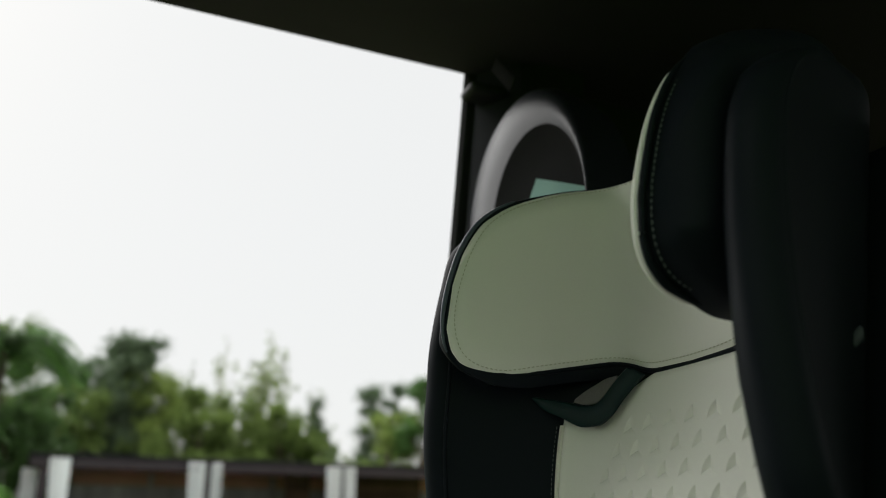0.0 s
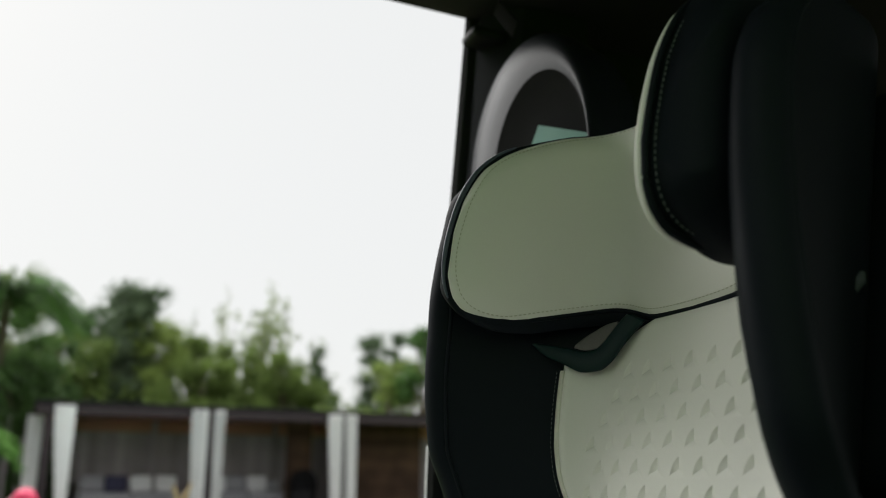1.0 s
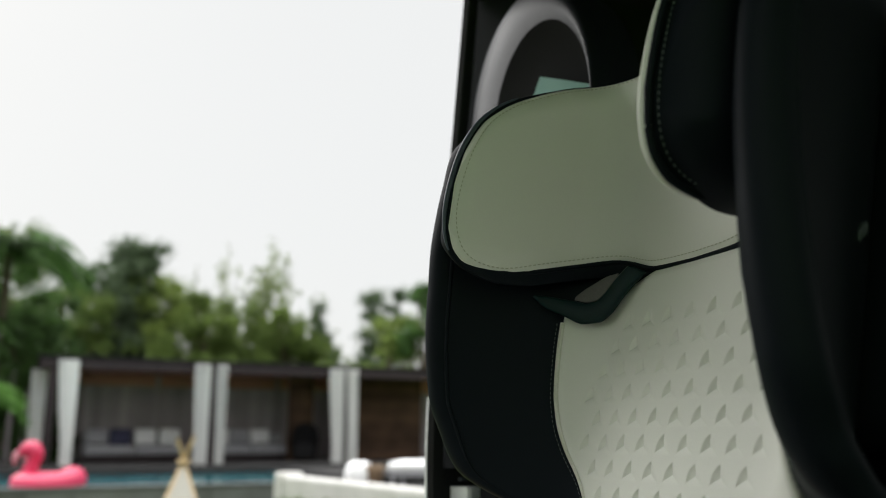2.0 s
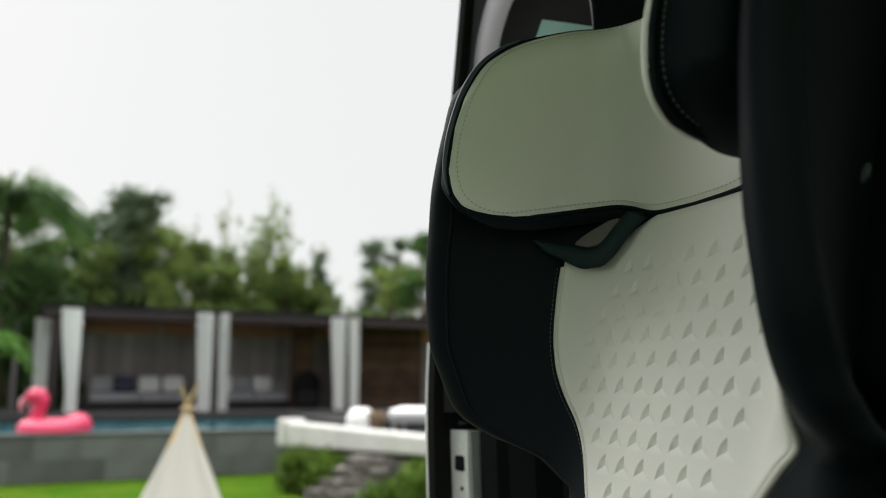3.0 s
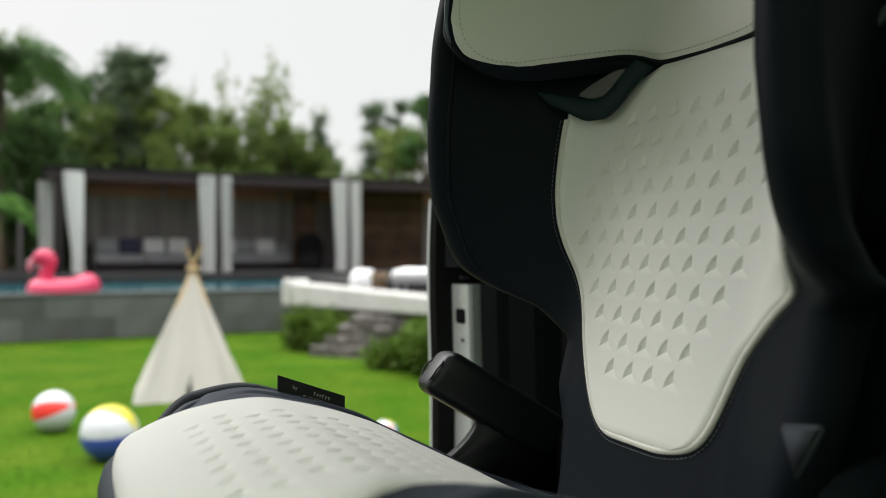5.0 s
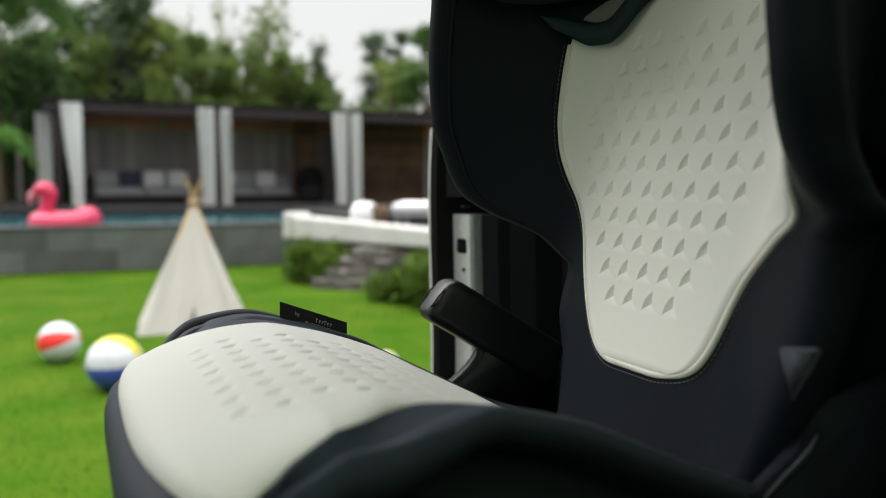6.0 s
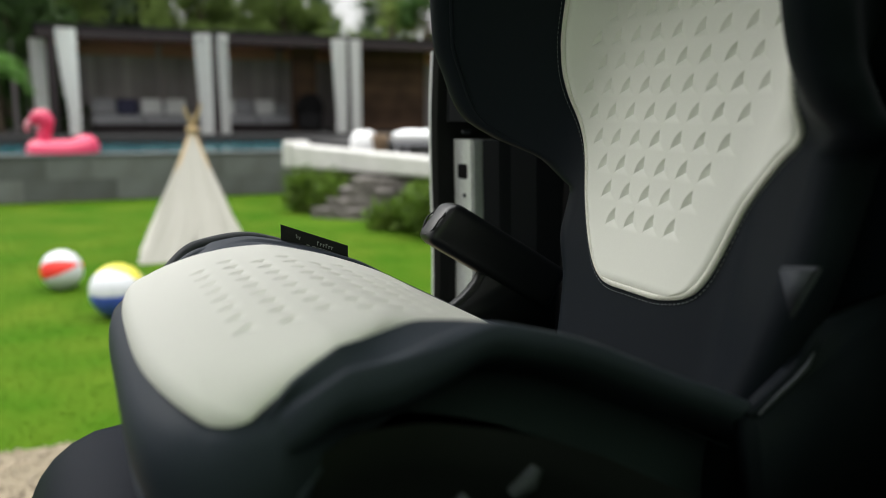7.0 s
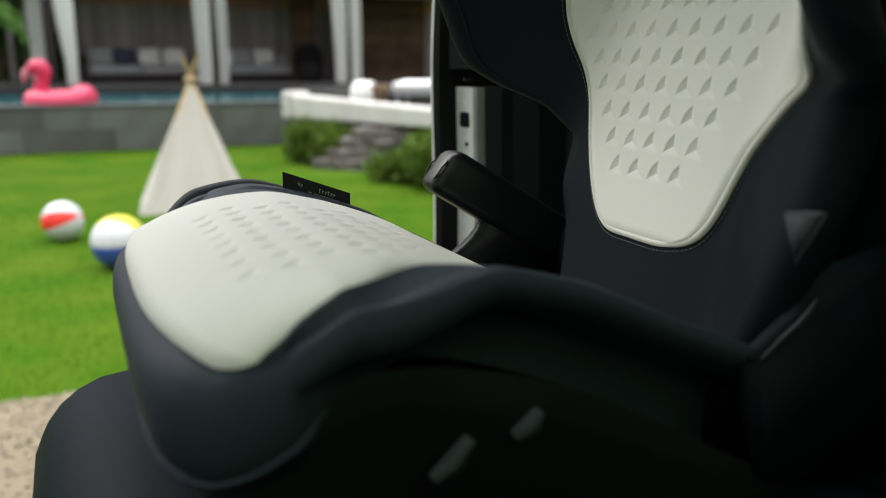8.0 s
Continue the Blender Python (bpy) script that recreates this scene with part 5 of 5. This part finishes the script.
for x0, x1 in ((4.75, 5.35), (6.05, 8.15)):
    wall_p = part("partition", box((x0, 1.45, 0.0), (x1, 1.49, 1.95), 0.01), DARK_PANEL, pav, "brown timber partition")
    for k in range(11):
        part("cladding_board", box((x0 + 0.01, 1.425 + 0.004 * (k % 2), 0.02 + 0.175 * k), (x1 - 0.01, 1.448, 0.188 + 0.175 * k), 0.004), DARK_PANEL, wall_p)


def curtain(x, width, seed, pinch=0.8, y=-0.05, h=2.02, lean=1.0):
    ob = thing("curtain", (0, 0, 0), "white outdoor curtain drawn to the pavilion post", "curtain", "pavilion curtains", local=False)
    ob.matrix_world = PAV @ Matrix.Translation((x, y, 0))
    ORIGIN[ob] = Matrix.Identity(4)
    g = np.random.default_rng(seed)
    na, nb = 70, 24
    q, z = np.meshgrid(np.linspace(-0.5, 0.5, na), np.linspace(0, 1, nb), indexing="ij")
    wd = width * (1 - (1 - pinch) * np.clip((1 - z) / 0.8, 0, 1) ** 1.3)
    ph = g.uniform(0, 6)
    yy = 0.05 * np.sin(q * 2 * np.pi * 6 + ph + 0.6 * z) + 0.02 * np.sin(q * 40 + ph * 2)
    front_v_ = np.stack([q * wd + lean * (width - wd) / 2, yy, z * h], -1).reshape(-1, 3)
    rear = front_v_ + (0, 0.008, 0)
    f = grid_faces(na, nb)
    v, f = joined([(front_v_, f), (rear, f[:, ::-1])])
    part_np("cloth", v, f, CURTAIN, ob)
    v, f = tube([(-width * 0.55, 0, h + 0.01), (width * 0.55, 0, h + 0.01)], 0.015, 8)
    part_np("rail", v, f, DARK_WOOD, ob)


for x, wd, s, pin in ((-0.06, 0.38, 1, 0.58), (2.50, 0.33, 2, 0.75), (2.90, 0.21, 3, 0.85), (5.40, 0.33, 4, 0.72), (5.77, 0.23, 5, 0.85)):
    curtain(x, wd, s, pin)
curtain(-0.55, 0.3, 6, 0.9, y=1.2, h=1.9)


def cushion_block(lo, hi, r):
    return box(lo, hi, r, segments=4)


for x0, x1 in ((0.45, 2.5), (3.1, 4.9)):
    sofa = thing("sofa", (0, 0, 0), "low grey outdoor sofa under the pavilion", "sofa", "pavilion sofas", local=False)
    sofa.matrix_world = PAV @ Matrix.Translation((x0, 1.7, 0))
    ORIGIN[sofa] = Matrix.Identity(4)
    wd = x1 - x0
    part("frame", box((0, 0, 0.0), (wd, 0.9, 0.16), 0.02), DARK_WOOD, sofa)
    for k in range(2):
        part("seat_cushion", cushion_block((k * wd / 2, 0, 0.16), ((k + 1) * wd / 2 - 0.01, 0.75, 0.36), 0.05), SOFA, sofa)
        part("back_cushion", cushion_block((k * wd / 2, 0.70, 0.36), ((k + 1) * wd / 2 - 0.01, 0.9, 0.62), 0.06), SOFA, sofa)


def throw_pillow(x, mat, label, size=0.46):
    bm = cushion_block((-size / 2, -0.07, 0), (size / 2, 0.07, size * 0.78), 0.06)
    bm.transform(pose(0, 0, 0, -14, 0, 0))
    ob = part("throw_pillow", bm, mat, None)
    ob.matrix_world = PAV @ pose(x, 2.24, 0.37)
    tagged(ob, label, "pillow", "pillows on the sofas")


for x, mt, lb in ((0.72, SOFA, "grey throw pillow on the sofa"), (1.20, BLUE_PILLOW, "navy throw pillow on the sofa"), (1.72, PILLOW, "cream throw pillow on the sofa"), (2.25, PILLOW, "white throw pillow on the sofa"),
                  (3.35, PILLOW, "white throw pillow on the sofa"), (3.80, SOFA, "grey throw pillow on the sofa"), (4.3, PILLOW, "white throw pillow on the sofa")):
    throw_pillow(x, mt, lb)

# dark tub chair at the end of the sofas
chair = thing("tub_chair", (0, 0, 0), "black woven tub chair beside the sofa", "chair", local=False)
chair.matrix_world = PAV @ pose(5.02, 0.95, 0, 0, 0, -20)
ORIGIN[chair] = Matrix.Identity(4)
ang, hgt = np.meshgrid(np.linspace(-0.45, math.pi + 0.45, 40), np.linspace(0, 1, 10), indexing="ij")
top_h = 0.50 + 0.34 * np.clip(np.sin(ang), 0, 1) ** 0.8
shell = np.stack([(0.27 + 0.05 * hgt) * np.cos(ang), (0.25 + 0.05 * hgt) * np.sin(ang), 0.05 + (top_h - 0.05) * hgt], -1)
inside = shell * (0.86, 0.86, 1)
v, f = joined([(shell.reshape(-1, 3), grid_faces(40, 10)), (inside.reshape(-1, 3), grid_faces(40, 10)[:, ::-1])])
part_np("back_shell", v, f, WICKER, chair)
v, f = tube(np.stack([0.30 * np.cos(ang[:, 0]), 0.28 * np.sin(ang[:, 0]), top_h[:, 0]], -1), 0.025, 8)
part_np("rim", v, f, WICKER, chair)
part("seat", cushion_block((-0.24, -0.22, 0.05), (0.24, 0.20, 0.40), 0.05), WICKER, chair)

# white pouf and padded lounger on the upper terrace
pouf = thing("pouf", (0, 0, 0), "round white outdoor pouf on the terrace", "pouf", local=False)
pouf.matrix_world = pose(-1.17, 11.95, 0.60)
ORIGIN[pouf] = Matrix.Identity(4)
turn_p, up_p = np.meshgrid(np.linspace(0, 2 * np.pi, 32, endpoint=False), np.linspace(-1, 1, 17) * math.pi / 2, indexing="ij")
bulge = np.sign(np.cos(up_p)) * np.abs(np.cos(up_p)) ** 0.6
v = np.stack([0.195 * bulge * np.cos(turn_p), 0.195 * bulge * np.sin(turn_p), 0.200 + 0.198 * np.sign(np.sin(up_p)) * np.abs(np.sin(up_p)) ** 0.8], -1)
part_np("cover", v.reshape(-1, 3), grid_faces(32, 17, True), PILLOW, pouf)
v, f = tube([(0.194 * math.cos(q), 0.194 * math.sin(q), 0.200) for q in np.linspace(0, 2 * np.pi, 32, endpoint=False)], 0.007, 6, closed=True)
part_np("piping", v, f, PILLOW, pouf)
ob = thing("sun_lounger", (0, 0, 0), "white padded sun lounger on the terrace", "lounger", local=False)
ob.matrix_world = pose(-0.42, 11.6, 0.60, 0, 0, -3)
ORIGIN[ob] = Matrix.Identity(4)
part("mattress", cushion_block((-0.34, 0, 0.265), (0.34, 1.5, 0.385), 0.05), PILLOW, ob)
part("frame", box((-0.31, 0.02, 0.20), (0.31, 1.48, 0.262), 0.02), SOFA, ob)
for sx in (-1, 1):
    for sy in (0.1, 1.4):
        part("leg", box((sx * 0.27 - 0.025, sy - 0.025, 0), (sx * 0.27 + 0.025, sy + 0.025, 0.198), 0.004), SOFA, ob)
# brown pot between the loungers
pot = thing("planter", (0, 0, 0), "dark brown planter between the loungers", "planter", local=False)
pot.matrix_world = pose(-0.95, 11.9, 0.60)
ORIGIN[pot] = Matrix.Identity(4)
v, f = tube([(0, 0, 0), (0, 0, 0.02), (0, 0, 0.25), (0, 0, 0.34), (0, 0, 0.35)], (0.09, 0.10, 0.13, 0.14, 0.11), 20, up=(0, 1, 0))
part_np("pot", v, f, POT, pot)

# ---- toys on the lawn and in the pool ----
# tipi play tent
TX, TY = -2.29, 7.55
tent = thing("play_tent", (TX, TY, 0), "cream canvas tipi play tent standing on the lawn", "tent", local=False)
apex = np.array((TX + 0.02, TY, 1.13))
half = 0.47
turn = radians(18)
corners = [np.array((TX + half * (math.cos(turn) * a - math.sin(turn) * b), TY + half * (math.sin(turn) * a + math.cos(turn) * b), 0.0)) for a, b in ((-1, -1), (1, -1), (1, 1), (-1, 1))]
for k in range(4):
    c0, c1 = corners[k], corners[(k + 1) % 4]
    top0 = apex + (c0 - apex) * 0.06
    top1 = apex + (c1 - apex) * 0.06
    na, nb = 25, 30
    q, s = np.meshgrid(np.linspace(0, 1, na), np.linspace(0, 1, nb), indexing="ij")
    P = (1 - s)[..., None] * ((1 - q)[..., None] * c0 + q[..., None] * c1) + s[..., None] * ((1 - q)[..., None] * top0 + q[..., None] * top1)
    mid = (c0 + c1) / 2 - np.array((TX, TY, 0))
    mid /= np.linalg.norm(mid)
    sag = -0.02 * np.sin(np.pi * q) * np.sin(np.pi * np.clip(s * 0.8 + 0.1, 0, 1)) + (0.013 * np.sin(q * 21 + s * 3) + 0.008 * np.sin(q * 47 - s * 9 + k)) * (1 - s)
    P = P + sag[..., None] * mid
    if k == 0:
        # two door flaps with a slit that opens at the foot
        for lo_, hi_, sg in ((0, 13, -1), (12, 25, 1)):
            Q = P[lo_:hi_].copy()
            qq = np.linspace(0, 1, hi_ - lo_)[:, None]
            near_slit = qq if sg < 0 else 1 - qq
            part_open = (0.06 if sg < 0 else 0.02) * np.clip(1 - s[lo_:hi_] / 0.22, 0, 1) ** 1.3 * near_slit ** 3
            Q[..., 0] += sg * part_open
            Q[..., 1] -= 0.02 * near_slit
            fl = Q.reshape(-1, 3)
            fc = grid_faces(*Q.shape[:2])
            v, f = joined([(fl, fc), (fl - mid * 0.004, fc[:, ::-1])])
            part_np("door_flap", v, f, CANVAS, tent, "cream canvas door flap")
    else:
        fl = P.reshape(-1, 3)
        fc = grid_faces(na, nb)
        v, f = joined([(fl, fc), (fl - mid * 0.004, fc[:, ::-1])])
        part_np("canvas_side", v, f, CANVAS, tent)
for k, cn in enumerate(corners):
    cn = cn + (np.array((TX, TY, 0)) - cn) * 0.10
    d = apex - cn
    v, f = tube([cn + d * 0.0, cn + d * 0.6, cn + d * (1.12 + 0.02 * k)], (0.016, 0.015, 0.012), 10, up=(0.3, 1, 0.1))
    part_np("pole", v, f, POLE, tent, "pine tent pole")
v, f = tube([apex + 0.045 * np.array((math.cos(x), math.sin(x), -0.3 + 0.1 * math.sin(3 * x))) for x in np.linspace(0, 2 * np.pi, 20, endpoint=False)], 0.014, 8, closed=True)
part_np("tie_rope", v, f, POLE, tent)


def beach_ball(x, y, r, tilt, colors, label, spin=0.0):
    """Six-panelled ball; each panel a curved gore of its own."""
    ob = thing("beach_ball", (0, 0, 0), label, "beach ball", "beach balls on the lawn", local=False)
    ob.matrix_world = pose(x, y, r - 0.004)
    ORIGIN[ob] = Matrix.Identity(4)
    turn_m = np.array(Euler([radians(k) for k in tilt]).to_matrix())
    for k, mt in enumerate(colors):
        lon, lat = np.meshgrid(np.linspace(k, k + 1, 13) * 2 * np.pi / len(colors) + spin, np.linspace(-1.45, 1.45, 25), indexing="ij")
        rr = r * (1 - 0.006 * np.exp(-((lon - spin - k * 2 * np.pi / len(colors)) / 0.03) ** 2))
        P = np.stack([rr * np.cos(lat) * np.cos(lon), rr * np.cos(lat) * np.sin(lon), rr * np.sin(lat)], -1).reshape(-1, 3)
        part_np("panel", P @ turn_m.T, grid_faces(13, 25), mt, ob)
    for s in (-1, 1):
        lon, lat = np.meshgrid(np.linspace(0, 2 * np.pi, 30), np.linspace(1.44, math.pi / 2, 5), indexing="ij")
        P = np.stack([r * np.cos(lat) * np.cos(lon), r * np.cos(lat) * np.sin(lon), s * r * np.sin(lat) * 1.004], -1).reshape(-1, 3)
        part_np("cap", P @ turn_m.T, grid_faces(30, 5), BALL_WHITE, ob)


beach_ball(-2.785, 5.97, 0.146, (0, 72, -8), (BALL_WHITE, BALL_RED, BALL_WHITE, BALL_WHITE, BALL_WHITE, BALL_RED, BALL_WHITE, BALL_WHITE), "white beach ball with a red panel on the lawn", 0.18)
beach_ball(-2.07, 5.18, 0.172, (0, 88, -5), (BALL_WHITE, BALL_RED, BALL_WHITE, BALL_YELLOW, BALL_WHITE, BALL_BLUE), "white beach ball with yellow and blue panels on the lawn", -0.49)
beach_ball(-0.40, 5.6, 0.084, (50, 20, 40), (BALL_WHITE, BALL_YELLOW, BALL_WHITE, BALL_RED, BALL_WHITE, BALL_BLUE), "small colourful beach ball on the lawn")

# pink swan-necked pool float
FL = pose(-5.44, 12.00, 0.545, 0, 0, 16) @ Matrix.Scale(0.99, 4)
flo = thing("pool_float", (0, 0, 0), "pink inflatable bird-shaped pool float on the water", "pool float", local=False)
flo.matrix_world = FL
ORIGIN[flo] = Matrix.Identity(4)
th = np.linspace(0, 2 * np.pi, 48, endpoint=False)
ring = np.stack([0.315 * np.cos(th) - 0.03, 0.30 * np.sin(th), 0.125 + 0.06 * np.clip(np.cos(th), 0, 1) ** 3 + 0.02 * np.clip(-np.cos(th), 0, 1) ** 3], -1)
v, f = tube(ring, 0.165 + 0.028 * np.clip(np.cos(th), 0, 1) ** 2, 16, closed=True)
part_np("ring", v, f, PINK, flo)
q = np.linspace(0, 1, 30)
neck = np.stack([curve((0, 0.3, 0.6, 0.8, 1.0), (-0.30, -0.26, -0.22, -0.28, -0.42))(q), 0 * q, curve((0, 0.3, 0.6, 0.8, 1.0), (0.18, 0.36, 0.54, 0.62, 0.56))(q)], -1)
v, f = tube(neck, curve((0, 0.4, 0.7, 0.9, 1.0), (0.11, 0.095, 0.115, 0.10, 0.05))(q), 14, up=(0, 1, 0))
part_np("neck", v, f, PINK, flo, "pink curved neck")
v, f = tube([(-0.41, 0, 0.57), (-0.47, 0, 0.52), (-0.48, 0, 0.44), (-0.47, 0, 0.40)], (0.055, 0.045, 0.03, 0.008), 12, up=(0, 1, 0))
part_np("beak", v, f, BEAK, flo, "pale pink beak")
v, f = tube([(0.24, 0, 0.2), (0.34, 0, 0.27), (0.41, 0, 0.32)], (0.10, 0.08, 0.015), 12, up=(0, 1, 0))
part_np("tail", v, f, PINK, flo)
